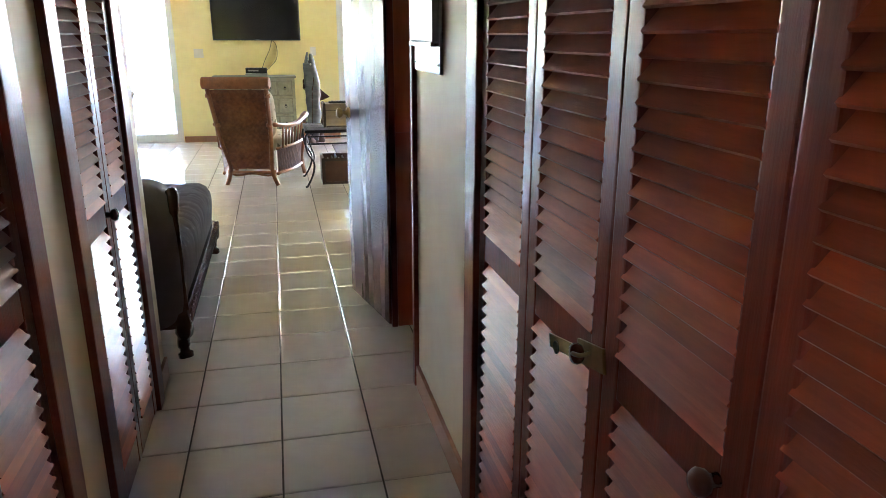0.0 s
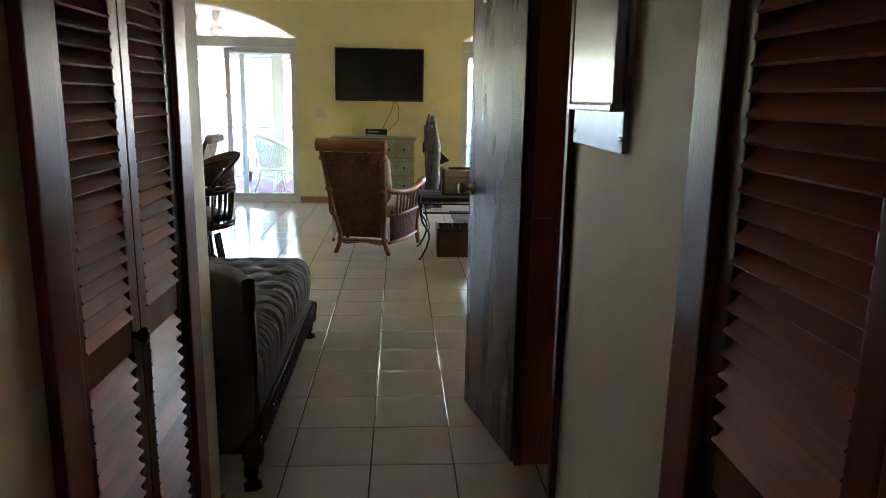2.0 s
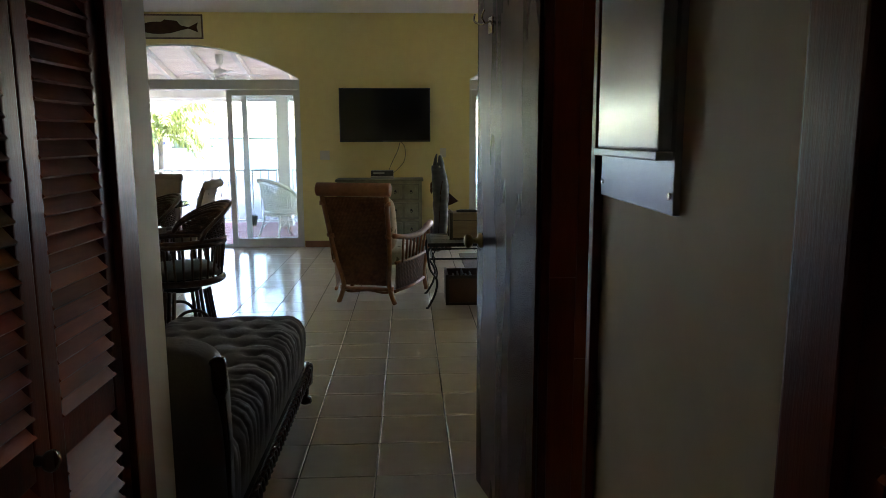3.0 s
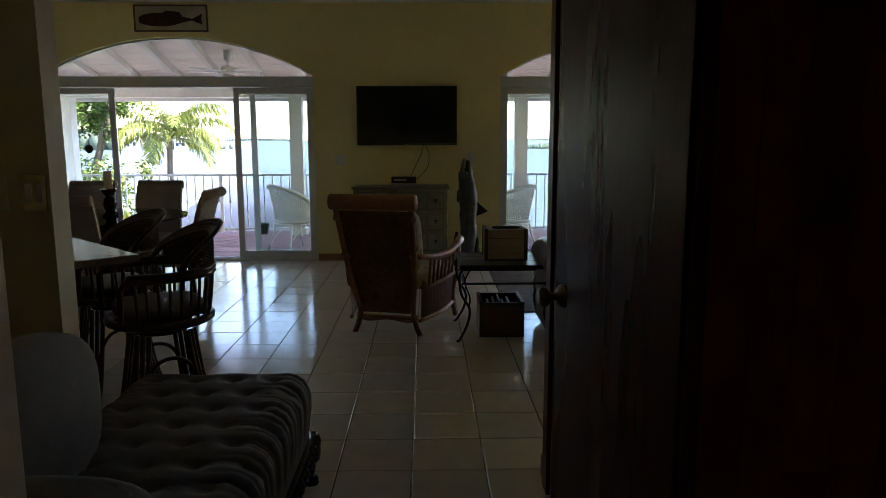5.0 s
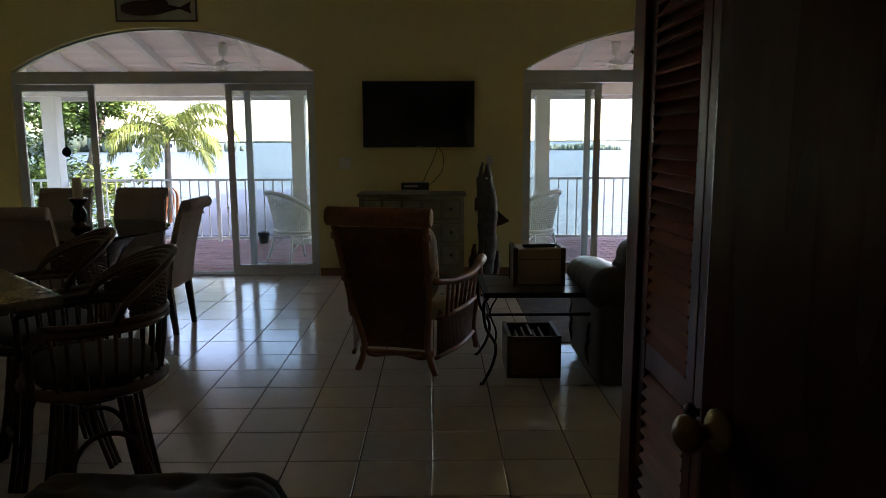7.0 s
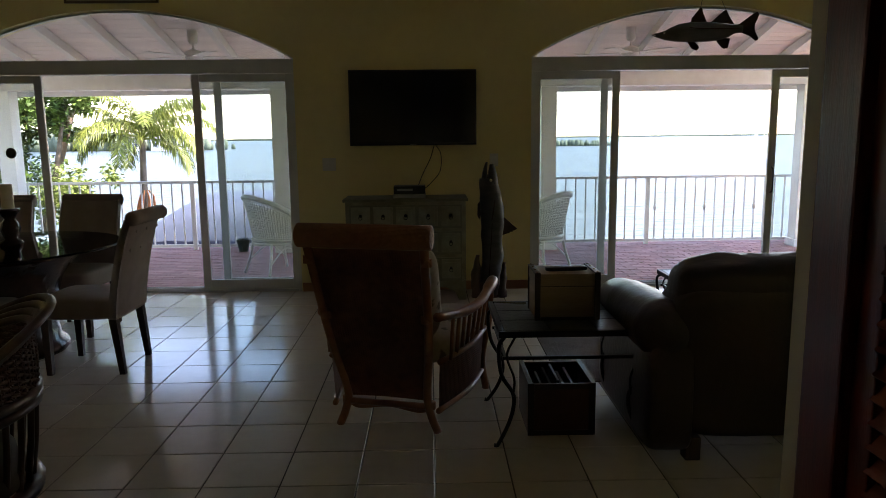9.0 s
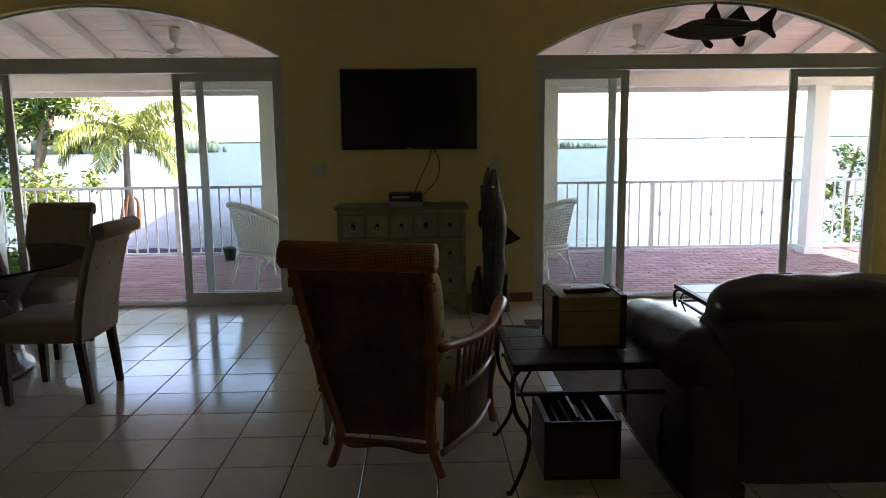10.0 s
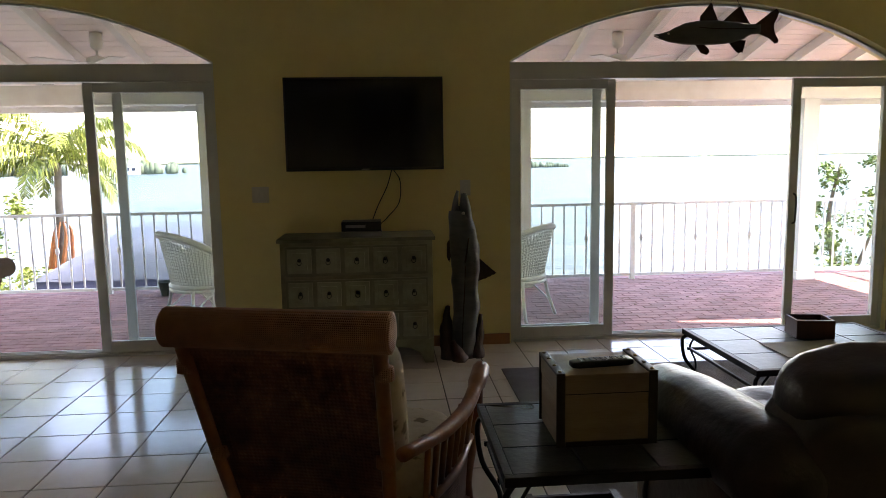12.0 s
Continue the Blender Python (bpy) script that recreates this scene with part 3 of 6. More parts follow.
# ---- water and distance ----
def water_mat():
    m = bpy.data.materials.new("bay_water")
    m.use_nodes = True
    n, l = m.node_tree.nodes, m.node_tree.links
    p = n["Principled BSDF"]
    g, mp, nz, bp = n.new("ShaderNodeNewGeometry"), n.new("ShaderNodeMapping"), n.new("ShaderNodeTexNoise"), n.new("ShaderNodeBump")
    mp.inputs["Scale"].default_value = (0.5, 1.6, 1)
    nz.inputs["Scale"].default_value, nz.inputs["Detail"].default_value = 0.9, 8
    l.new(g.outputs["Position"], mp.inputs[0]); l.new(mp.outputs[0], nz.inputs["Vector"])
    l.new(nz.outputs[0], bp.inputs["Height"]); bp.inputs["Strength"].default_value = 0.7; bp.inputs["Distance"].default_value = 0.35
    l.new(bp.outputs[0], p.inputs["Normal"])
    rp = n.new("ShaderNodeValToRGB")
    rp.color_ramp.elements[0].position, rp.color_ramp.elements[1].position = 0.35, 0.7
    rp.color_ramp.elements[0].color, rp.color_ramp.elements[1].color = (0.031, 0.046, 0.048, 1), (0.053, 0.071, 0.072, 1)
    n2 = n.new("ShaderNodeTexNoise"); n2.inputs["Scale"].default_value = 0.03
    l.new(mp.outputs[0], n2.inputs["Vector"]); l.new(n2.outputs[0], rp.inputs[0])
    l.new(rp.outputs[0], p.inputs["Base Color"])
    p.inputs["Roughness"].default_value = 0.35
    p.inputs["Specular IOR Level"].default_value = 0.18
    return m
M_WATER = water_mat()
bm = bmesh.new()
bm.faces.new([bm.verts.new(v) for v in ((-4000, -60, -2.0), (4000, -60, -2.0), (4000, 4800, -2.0), (-4000, 4800, -2.0))])
setting("water", bm, M_WATER, "pale turquoise bay water with small ripples")

# ---- materials of the furniture ----
M_RATTAN = mat("honey_rattan_pole", (0.36, 0.138, 0.046), (0.23, 0.082, 0.028), 0.36, scale=25, bump=0.1, obj=True)
M_DARKRATTAN = mat("dark_rattan_pole", (0.10, 0.040, 0.018), (0.05, 0.02, 0.010), 0.35, scale=25, bump=0.1, obj=True)
def weave_mat(name, a, b, s):
    m = mat(name, a, b, 0.55, scale=30, obj=True)
    n, l = m.node_tree.nodes, m.node_tree.links
    tc, w1, w2, mx, bp = n.new("ShaderNodeTexCoord"), n.new("ShaderNodeTexWave"), n.new("ShaderNodeTexWave"), n.new("ShaderNodeMath"), n.new("ShaderNodeBump")
    w1.bands_direction, w2.bands_direction = "X", "Z"
    for w in (w1, w2):
        w.inputs["Scale"].default_value = s
        w.inputs["Distortion"].default_value = 1.5
        l.new(tc.outputs["Object"], w.inputs["Vector"])
    mx.operation = "MULTIPLY"
    l.new(w1.outputs[1], mx.inputs[0]); l.new(w2.outputs[1], mx.inputs[1]); l.new(mx.outputs[0], bp.inputs["Height"])
    bp.inputs["Strength"].default_value, bp.inputs["Distance"].default_value = 0.8, 0.006
    l.new(bp.outputs[0], n["Principled BSDF"].inputs["Normal"])
    return m
M_WEAVE = weave_mat("woven_rattan_core", (0.44, 0.17, 0.065), (0.30, 0.11, 0.042), 60)
M_SEAG = weave_mat("woven_seagrass_panel", (0.31, 0.125, 0.052), (0.15, 0.058, 0.026), 26)
M_DARKWEAVE = weave_mat("dark_woven_rattan", (0.15, 0.065, 0.03), (0.07, 0.03, 0.015), 30)
def floral_mat():
    """Pale cloth printed with scattered brown and sage sprigs."""
    m = mat("beige_floral_cushion", (0.52, 0.43, 0.31), (0.44, 0.35, 0.24), 0.85, scale=40, obj=True, bump=0.1)
    n, l = m.node_tree.nodes, m.node_tree.links
    tc, vo, nz, rp, mx = n.new("ShaderNodeTexCoord"), n.new("ShaderNodeTexVoronoi"), n.new("ShaderNodeTexNoise"), n.new("ShaderNodeValToRGB"), n.new("ShaderNodeMix")
    add = n.new("ShaderNodeMath")
    vo.inputs["Scale"].default_value, nz.inputs["Scale"].default_value = 11, 38
    l.new(tc.outputs["Object"], vo.inputs["Vector"]); l.new(tc.outputs["Object"], nz.inputs["Vector"])
    add.operation = "MULTIPLY"
    l.new(vo.outputs["Distance"], add.inputs[0]); l.new(nz.outputs[0], add.inputs[1])
    rp.color_ramp.elements[0].position, rp.color_ramp.elements[1].position = 0.10, 0.16
    rp.color_ramp.elements[0].color, rp.color_ramp.elements[1].color = (1, 1, 1, 1), (0, 0, 0, 1)
    l.new(add.outputs[0], rp.inputs[0])
    p = n["Principled BSDF"]
    old = p.inputs["Base Color"].links[0].from_socket
    mx.data_type = "RGBA"
    mx.inputs[7].default_value = (0.17, 0.12, 0.07, 1)
    l.new(rp.outputs[0], mx.inputs[0]); l.new(old, mx.inputs[6]); l.new(mx.outputs[2], p.inputs["Base Color"])
    return m
M_FLORAL = floral_mat()
M_CHAISE = mat("grey_brown_velvet", (0.125, 0.103, 0.090), (0.08, 0.064, 0.056), 0.72, scale=9, bump=0.15, bscale=60)
M_CARVED = mat("dark_carved_wood", (0.06, 0.026, 0.014), (0.035, 0.015, 0.009), 0.22, scale=12, bump=0.2)
M_LEATHER = mat("dark_brown_leather", (0.044, 0.027, 0.022), (0.028, 0.017, 0.014), 0.34, scale=5, bump=0.22, bscale=30, rvar=0.08)
M_IRON = mat("black_wrought_iron", (0.018, 0.017, 0.016), (0.028, 0.025, 0.022), 0.42, 0.6, scale=20, bump=0.1)
M_SLATE = mat("dark_slate_tile", (0.045, 0.048, 0.052), (0.03, 0.031, 0.033), 0.3, scale=10, bump=0.2, random_shade=0.25)
M_CTILE = mat("grey_stone_table_tile", (0.13, 0.14, 0.15), (0.09, 0.098, 0.105), 0.30, scale=9, bump=0.15, random_shade=0.15, spec=0.35)
M_LINEN = mat("oatmeal_linen", (0.36, 0.285, 0.235), (0.29, 0.225, 0.185), 0.85, scale=12, bump=0.12, bscale=90)
M_DWOOD = mat("dark_walnut_leg", (0.07, 0.035, 0.02), (0.045, 0.022, 0.013), 0.4, scale=12, stretch=(6, 6, 1))
M_SAGE = mat("distressed_sage_paint", (0.36, 0.36, 0.235), (0.19, 0.175, 0.105), 0.5, scale=11, bump=0.15)
M_SAGEIN = mat("sage_drawer_panel", (0.38, 0.385, 0.26), (0.25, 0.245, 0.155), 0.5, scale=16, bump=0.15)
M_SAGEDK = mat("dark_sage", (0.25, 0.25, 0.165), (0.16, 0.15, 0.095), 0.5, scale=14)
M_SCREEN = mat("black_screen", (0.006, 0.007, 0.009), (0.008, 0.009, 0.011), 0.10, scale=2, rvar=0.03)
M_FISHG = mat("silver_green_painted_fish", (0.105, 0.105, 0.095), (0.034, 0.036, 0.032), 0.38, scale=7, stretch=(1, 1, 3), bump=0.3)
M_DRIFT = mat("dark_driftwood", (0.12, 0.07, 0.045), (0.07, 0.04, 0.025), 0.6, scale=9, stretch=(4, 4, 1), bump=0.4)
M_BOX = mat("pale_bamboo_panel", (0.36, 0.265, 0.19), (0.29, 0.205, 0.14), 0.5, scale=20, stretch=(1, 1, 12), bump=0.1)
M_BOXT = mat("dark_leather_trim", (0.05, 0.028, 0.02), (0.035, 0.02, 0.014), 0.4, scale=20, bump=0.15)
M_REDBOX = mat("dark_reddish_box", (0.10, 0.038, 0.022), (0.06, 0.022, 0.013), 0.4, scale=12, bump=0.1)
M_GRANITE = mat("polished_granite", (0.34, 0.28, 0.23), (0.14, 0.11, 0.09), 0.10, scale=60, rvar=0.03, detail=8)
M_CANDLE = mat("ivory_wax", (0.72, 0.62, 0.45), (0.66, 0.55, 0.38), 0.5, scale=10)
M_TABLEGLASS = glass_mat("table_glass", (0.82, 0.90, 0.87))
M_RUG = mat("brown_patterned_rug", (0.13, 0.095, 0.07), (0.065, 0.045, 0.032), 0.95, scale=9, bump=0.4, bscale=200)
M_PLAQUE = mat("aged_cream_plaque", (0.55, 0.50, 0.37), (0.40, 0.35, 0.24), 0.6, scale=9)
M_WHITEWICK = mat("white_painted_wicker", (0.78, 0.78, 0.75), (0.66, 0.66, 0.62), 0.5, scale=30, bump=0.2)

# ---- television wall ----
tv = thing("television", pose(-0.155, W - 0.075, 1.385), "black flat-screen television hung on the yellow wall, switched off", "television")
part("housing", B(-0.587, 0.587, 0.0, 0.04, 0, 0.685, bev=0.006), M_BLACK, tv)
part("screen", B(-0.572, 0.572, -0.004, 0.0, 0.022, 0.67), M_SCREEN, tv)
part("wall_bracket", B(-0.2, 0.2, 0.04, 0.075, 0.2, 0.5, bev=0.004), M_IRON, tv)
part("logo_strip", B(-0.03, 0.03, -0.006, -0.004, 0.006, 0.013), M_STEEL, tv)
for nm, pts in (("power_cable", [(0.05, W - 0.03, 1.39), (0.10, W - 0.015, 1.30), (0.09, W - 0.02, 1.14), (0.0, W - 0.04, 1.03), (-0.05, W - 0.12, 0.99)]), ("video_cable", [(0.04, W - 0.03, 1.39), (0.0, W - 0.015, 1.26), (-0.07, W - 0.02, 1.12), (-0.12, W - 0.10, 1.0)])):
    o = part("cable", tube(bmesh.new(), curve(pts, 8), 0.004, 6), M_BLACK, None, "", True)
    tagged(o, "thin black cable hanging from the television to the dresser", "cable")

def plate(at, rz, w, h, n, label, cat="light switch", material=None):
    p = thing("light_switch", pose(*at, 0, 0, rz), label, cat)
    part("cover_plate", B(-w / 2, w / 2, -0.006, 0, -h / 2, h / 2, bev=0.002), material or M_WHITEP, p)
    for i in range(n):
        x = (i - (n - 1) / 2) * 0.036
        part("rocker", B(x - 0.012, x + 0.012, -0.010, -0.006, -0.032, 0.032, bev=0.002), M_WHITEP, p)
    return p
plate((-0.95, W, 1.215), 0, 0.125, 0.12, 2, "ivory double light switch on the yellow wall")
plate((0.60, W, 1.24), 0, 0.08, 0.12, 1, "ivory light switch above the carved fish")
plate((-1.295, 6.80, 1.275), 0, 0.084, 0.125, 2, "shiny chrome double light switch on the wall stub", material=M_CHROME)
plate((-1.425, 6.80, 1.275), 0, 0.075, 0.12, 1, "ivory light switch on the wall stub")

dresser = thing("dresser", pose(-0.225, 12.56, 0), "distressed sage-green dresser with small square drawer fronts", "dresser")
part("top", B(-0.555, 0.555, -0.235, 0.225, 0.895, 0.92, bev=0.005), M_SAGEDK, dresser, "dark sage dresser top")
bm = bmesh.new()
box(bm, -0.535, 0.535, -0.205, 0.22, 0.16, 0.895, bev=0.004)
part("carcass", bm, M_SAGE, dresser)
bm = bmesh.new()
prism(bm, [(-0.535, 0.0), (-0.535, 0.18), (0.535, 0.18), (0.535, 0.0), (0.47, 0.0), (0.44, 0.07), (0.36, 0.115), (0.2, 0.125), (0.1, 0.10), (0, 0.085), (-0.1, 0.10), (-0.2, 0.125), (-0.36, 0.115), (-0.44, 0.07), (-0.47, 0.0)][::-1], -0.215, -0.19)
part("apron", bm, M_SAGE, dresser)
for s in (-1, 1):
    part("back_leg", B(s * 0.5 - 0.03, s * 0.5 + 0.03, 0.14, 0.2, 0, 0.17, bev=0.004), M_SAGE, dresser)
for r in range(3):
    z0 = 0.178 + r * 0.238
    # Darker sage front shows as dark lines round the lighter panels.
    dr = part("drawer", B(-0.50, 0.50, -0.216, -0.2055, z0, z0 + 0.212, bev=0.004), M_SAGEDK, dresser)
    for c in range(5):
        x = -0.4 + c * 0.2
        bm = B(x - 0.085, x + 0.085, -0.224, -0.217, z0 + 0.022, z0 + 0.196, bev=0.004)
        box(bm, x - 0.055, x + 0.055, -0.229, -0.2235, z0 + 0.05, z0 + 0.168, bev=0.003)
        part("panel", bm, M_SAGEIN, dr)
        bm = lathe(bmesh.new(), [(0.014, 0), (0.014, 0.003), (0.006, 0.006), (0.005, 0.014)], n=12)
        bmesh.ops.transform(bm, matrix=pose(x, -0.229, z0 + 0.118, 90, 0, 0), verts=bm.verts)
        tube(bm, curve([(x - 0.012, -0.241, z0 + 0.118), (x - 0.014, -0.244, z0 + 0.095), (x, -0.245, z0 + 0.085), (x + 0.014, -0.244, z0 + 0.095), (x + 0.012, -0.241, z0 + 0.118)], 4), 0.0028, 6)
        part("ring_pull", bm, M_IRON, dr, "dark brass ring pull", True)
box1 = thing("cable_box", pose(-0.19, 12.50, 0.92), "small dark cable box with silver trim on the dresser", "cable box")
part("case", B(-0.14, 0.14, -0.10, 0.10, 0.040, 0.108, bev=0.004), M_BLACK, box1)
part("lower_unit", B(-0.145, 0.145, -0.105, 0.10, 0.004, 0.036, bev=0.003), M_STEEL, box1)
part("vent", B(-0.11, 0.03, -0.103, -0.10, 0.066, 0.086), M_STEEL, box1)

orn = thing("wall_ornament", pose(-1.43, 6.80, 1.76), "dark iron leaf ornament hanging on the wall stub", "wall ornament")
part("stem", tube(bmesh.new(), curve([(0, -0.01, 0), (0.02, -0.02, 0.18), (-0.01, -0.015, 0.40)], 6), 0.006, 6), M_IRON, orn, "", True)
for k in range(7):
    z0, sx = 0.05 + 0.05 * k, (-1 if k % 2 else 1)
    bm = bmesh.new()
    bm.faces.new([bm.verts.new(v) for v in ((0.005, -0.012, z0), (sx * 0.03, -0.03, z0 + 0.02), (sx * 0.085, -0.028, z0 + 0.045), (sx * 0.04, -0.016, z0 - 0.012))])
    bmesh.ops.solidify(bm, geom=bm.faces[:], thickness=0.003)
    part("leaf", bm, M_IRON, orn)

# carved standing fish on driftwood
def fish_body(length, height, thick, nose=0.0, n=28, k=16):
    """A fish lying along x, nose at x=0, tail root at x=length."""
    bm = bmesh.new()
    rings = []
    for i in range(n + 1):
        t = i / n
        hh = height * (0.16 + 0.84 * math.sin(math.pi * min(1, (t * 0.98 + 0.02)) ** 0.72) ** 0.8) * (1 - 0.55 * max(0, t - 0.62) / 0.38)
        hh = max(hh, height * 0.12)
        th = thick * hh / height
        rings.append([bm.verts.new((t * length, th / 2 * math.cos(2 * math.pi * j / k), hh / 2 * math.sin(2 * math.pi * j / k))) for j in range(k)])
    for a, b in zip(rings, rings[1:]):
        for j in range(k):
            bm.faces.new((a[j], a[(j + 1) % k], b[(j + 1) % k], b[j]))
    bm.faces.new(rings[0][::-1]); bm.faces.new(rings[-1])
    return bm
def loft(rings, k=16):
    """A closed skin over elliptical rings (centre, half width in x, half depth in y) stacked along z."""
    bm = bmesh.new()
    R_ = [[bm.verts.new((c[0] + rx * math.cos(2 * math.pi * j / k), c[1] + ry * math.sin(2 * math.pi * j / k), c[2])) for j in range(k)] for c, rx, ry in rings]
    for p_, q_ in zip(R_, R_[1:]):
        for j in range(k):
            bm.faces.new((p_[j], p_[(j + 1) % k], q_[(j + 1) % k], q_[j]))
    bm.faces.new(R_[0][::-1]); bm.faces.new(R_[-1])
    return bm
def blend(table, t):
    """Smooth value at t from rows (t, value)."""
    for (t0, v0), (t1, v1) in zip(table, table[1:]):
        if t <= t1:
            f = (t - t0) / (t1 - t0)
            f = f * f * (3 - 2 * f) * 0.5 + f * 0.5
            return v0 + (v1 - v0) * f
    return table[-1][1]
snook = thing("fish_sculpture", pose(0.535, 12.42, 0), "tall carved wooden fish standing jaws-up on a dark driftwood base", "sculpture")
MIDX = [(0, -0.02), (0.4, 0.02), (0.83, 0.014), (1.0, -0.01), (1.1, -0.018)]
HALFX = [(0, 0.085), (0.25, 0.093), (0.5, 0.097), (0.83, 0.108), (1.0, 0.092), (1.1, 0.075)]
bm = loft([((blend(MIDX, z) + 0.004 * math.sin(z * 21), 0.004 * math.sin(z * 17), z), blend(HALFX, z), blend(HALFX, z) * 0.72) for z in [0.03 + 1.06 * i / 46 for i in range(47)]], 20)
for v in bm.verts:
    v.co += Vector((noise.noise(v.co * 11), noise.noise(v.co * 11 + Vector((5, 0, 0))), 0)) * 0.010
part("body", bm, M_FISHG, snook, "", True)
part("lower_jaw", tube(bmesh.new(), curve([(-0.050, 0, 1.03), (-0.052, -0.005, 1.11), (-0.045, -0.005, 1.18), (-0.032, 0, 1.235)], 5), [0.036 - 0.0018 * i for i in range(16)], 10), M_FISHG, snook, "pale open lower jaw", True)
part("upper_jaw", tube(bmesh.new(), curve([(0.015, 0, 1.02), (0.018, -0.005, 1.10), (0.014, -0.005, 1.17), (0.010, 0, 1.215)], 5), [0.060 - 0.0028 * i for i in range(16)], 10), M_FISHG, snook, "", True)
part("tongue", tube(bmesh.new(), [(-0.015, 0, 1.06), (-0.02, -0.004, 1.125)], [0.035, 0.012], 8), M_CARVED, snook, "dark inside of the mouth", True)
bm = lathe(bmesh.new(), [(0.013, 0), (0.012, 0.006), (0.006, 0.010)], n=12)
bmesh.ops.transform(bm, matrix=pose(0.0, -0.055, 1.075, 90, 0, 0), verts=bm.verts)
part("eye", bm, M_WHITEP, snook, "small glass eye", True)
bm = tube(bmesh.new(), curve([(0.035, -0.078, 0.90), (0.02, -0.084, 0.80), (0.006, -0.080, 0.72)], 5), [0.006] * 10 + [0.003], 6)
part("gill_slit", bm, M_CARVED, snook, "dark carved gill slit", True)
bm = tube(bmesh.new(), curve([(0.01, -0.076, 0.70), (0.0, -0.074, 0.50), (-0.012, -0.072, 0.30), (-0.02, -0.068, 0.1)], 5), 0.004, 6)
part("lateral_line", bm, M_CARVED, snook, "thin dark line along the flank", True)
tip = [(0.105, 0.755), (0.15, 0.715), (0.205, 0.665), (0.245, 0.632), (0.232, 0.630), (0.226, 0.620), (0.208, 0.619), (0.198, 0.607), (0.180, 0.606), (0.168, 0.594), (0.150, 0.592), (0.105, 0.575)]
part("dorsal_fin", prism(bmesh.new(), tip, -0.010, 0.010), M_CARVED, snook, "dark ragged fin")
part("pectoral_fin", prism(bmesh.new(), [(-0.085, 0.90), (-0.115, 0.86), (-0.118, 0.76), (-0.10, 0.72), (-0.085, 0.78)], -0.010, 0.010), M_CARVED, snook)
for i, (pts, rr) in enumerate(((((-0.10, 0.03, 0.0), (-0.12, 0.03, 0.17), (-0.115, 0.03, 0.39)), (0.075, 0.058, 0.018)), (((0.10, 0.03, 0.0), (0.115, 0.03, 0.16), (0.135, 0.035, 0.32)), (0.055, 0.032, 0.014)), (((0.0, 0.06, 0.0), (0.02, 0.07, 0.2), (0.01, 0.07, 0.42)), (0.10, 0.06, 0.02)), (((-0.03, -0.05, 0.0), (-0.06, -0.06, 0.07), (-0.09, -0.05, 0.15)), (0.07, 0.045, 0.015)))):
    P_ = curve(pts, 6)
    bm = tube(bmesh.new(), P_, [blend([(0, rr[0]), (6, rr[1]), (12, rr[2])], q) for q in range(13)], 12)
    for v in bm.verts:
        v.co += Vector((noise.noise(v.co * 15), noise.noise(v.co * 15 + Vector((9, 0, 0))), 0)) * 0.014 * (v.co.z > 0.01)
    part("driftwood_base", bm, M_DRIFT, snook, "gnarled dark driftwood", True)

# fish hanging in the arch
hf = thing("hanging_fish", pose(2.028, 12.70, 2.36), "dark painted fish cut-out hung by strings in the arched window", "wall ornament")
TOPZ = [(0, 0.004), (0.04, 0.010), (0.11, 0.028), (0.17, 0.060), (0.25, 0.092), (0.36, 0.108), (0.48, 0.110), (0.61, 0.098), (0.73, 0.080), (0.83, 0.085)]
LOWZ = [(0, -0.010), (0.05, -0.032), (0.13, -0.056), (0.24, -0.072), (0.35, -0.077), (0.50, -0.072), (0.61, -0.062), (0.69, -0.036), (0.76, 0.002), (0.83, 0.006)]
bm = bmesh.new()
rings = []
for i in range(41):
    x = 0.83 * i / 40
    hi, lo = blend(TOPZ, x), blend(LOWZ, x)
    rings.append([bm.verts.new((x, 0.11 * (hi - lo) * math.cos(2 * math.pi * j / 14), (hi + lo) / 2 + (hi - lo) / 2 * math.sin(2 * math.pi * j / 14))) for j in range(14)])
for p_, q_ in zip(rings, rings[1:]):
    for j in range(14):
        bm.faces.new((p_[j], p_[(j + 1) % 14], q_[(j + 1) % 14], q_[j]))
bm.faces.new(rings[0][::-1]); bm.faces.new(rings[-1])
part("body", bm, M_FISHG, hf, "", True)
def from_sheet(pts):
    return [((x - 105) / 651, (165 - y) / 651) for x, y in pts]
for nm, o_ in (("tail", [(620, 112), (660, 84), (690, 60), (725, 40), (738, 55), (728, 85), (715, 110), (715, 138), (722, 160), (740, 190), (738, 202), (725, 207), (690, 180), (640, 160)]),
               ("dorsal_fin", [(335, 98), (338, 72), (346, 66), (368, 38), (388, 12), (398, 22), (402, 44), (412, 62), (426, 95)]),
               ("second_dorsal_fin", [(455, 97), (495, 62), (530, 32), (542, 30), (558, 62), (592, 112)]),
               ("pelvic_fin", [(318, 213), (345, 250), (362, 256), (375, 261), (388, 246), (384, 232), (360, 212)]),
               ("anal_fin", [(490, 206), (520, 240), (540, 253), (548, 246), (558, 250), (572, 192), (545, 190)])):
    part(nm, prism(bmesh.new(), from_sheet(o_), -0.005, 0.005), M_CARVED, hf)
part("stripe", tube(bmesh.new(), curve([(0.34, -0.019, 0.055), (0.46, -0.020, 0.045), (0.62, -0.016, 0.043), (0.80, -0.008, 0.045)], 5), 0.004, 6), M_CARVED, hf, "thin dark lateral stripe", True)
for x, z in ((0.435, 0.232), (0.67, 0.205)):
    part("string", tube(bmesh.new(), [(x, 0, z), (0.52, 0.08, 0.56)], 0.002, 5), M_BLACK, hf)
part("jaw_mark", tube(bmesh.new(), [(-0.002, -0.004, 0.0), (0.035, -0.007, -0.013)], 0.004, 6), M_WHITEP, hf, "pale painted jaw line")
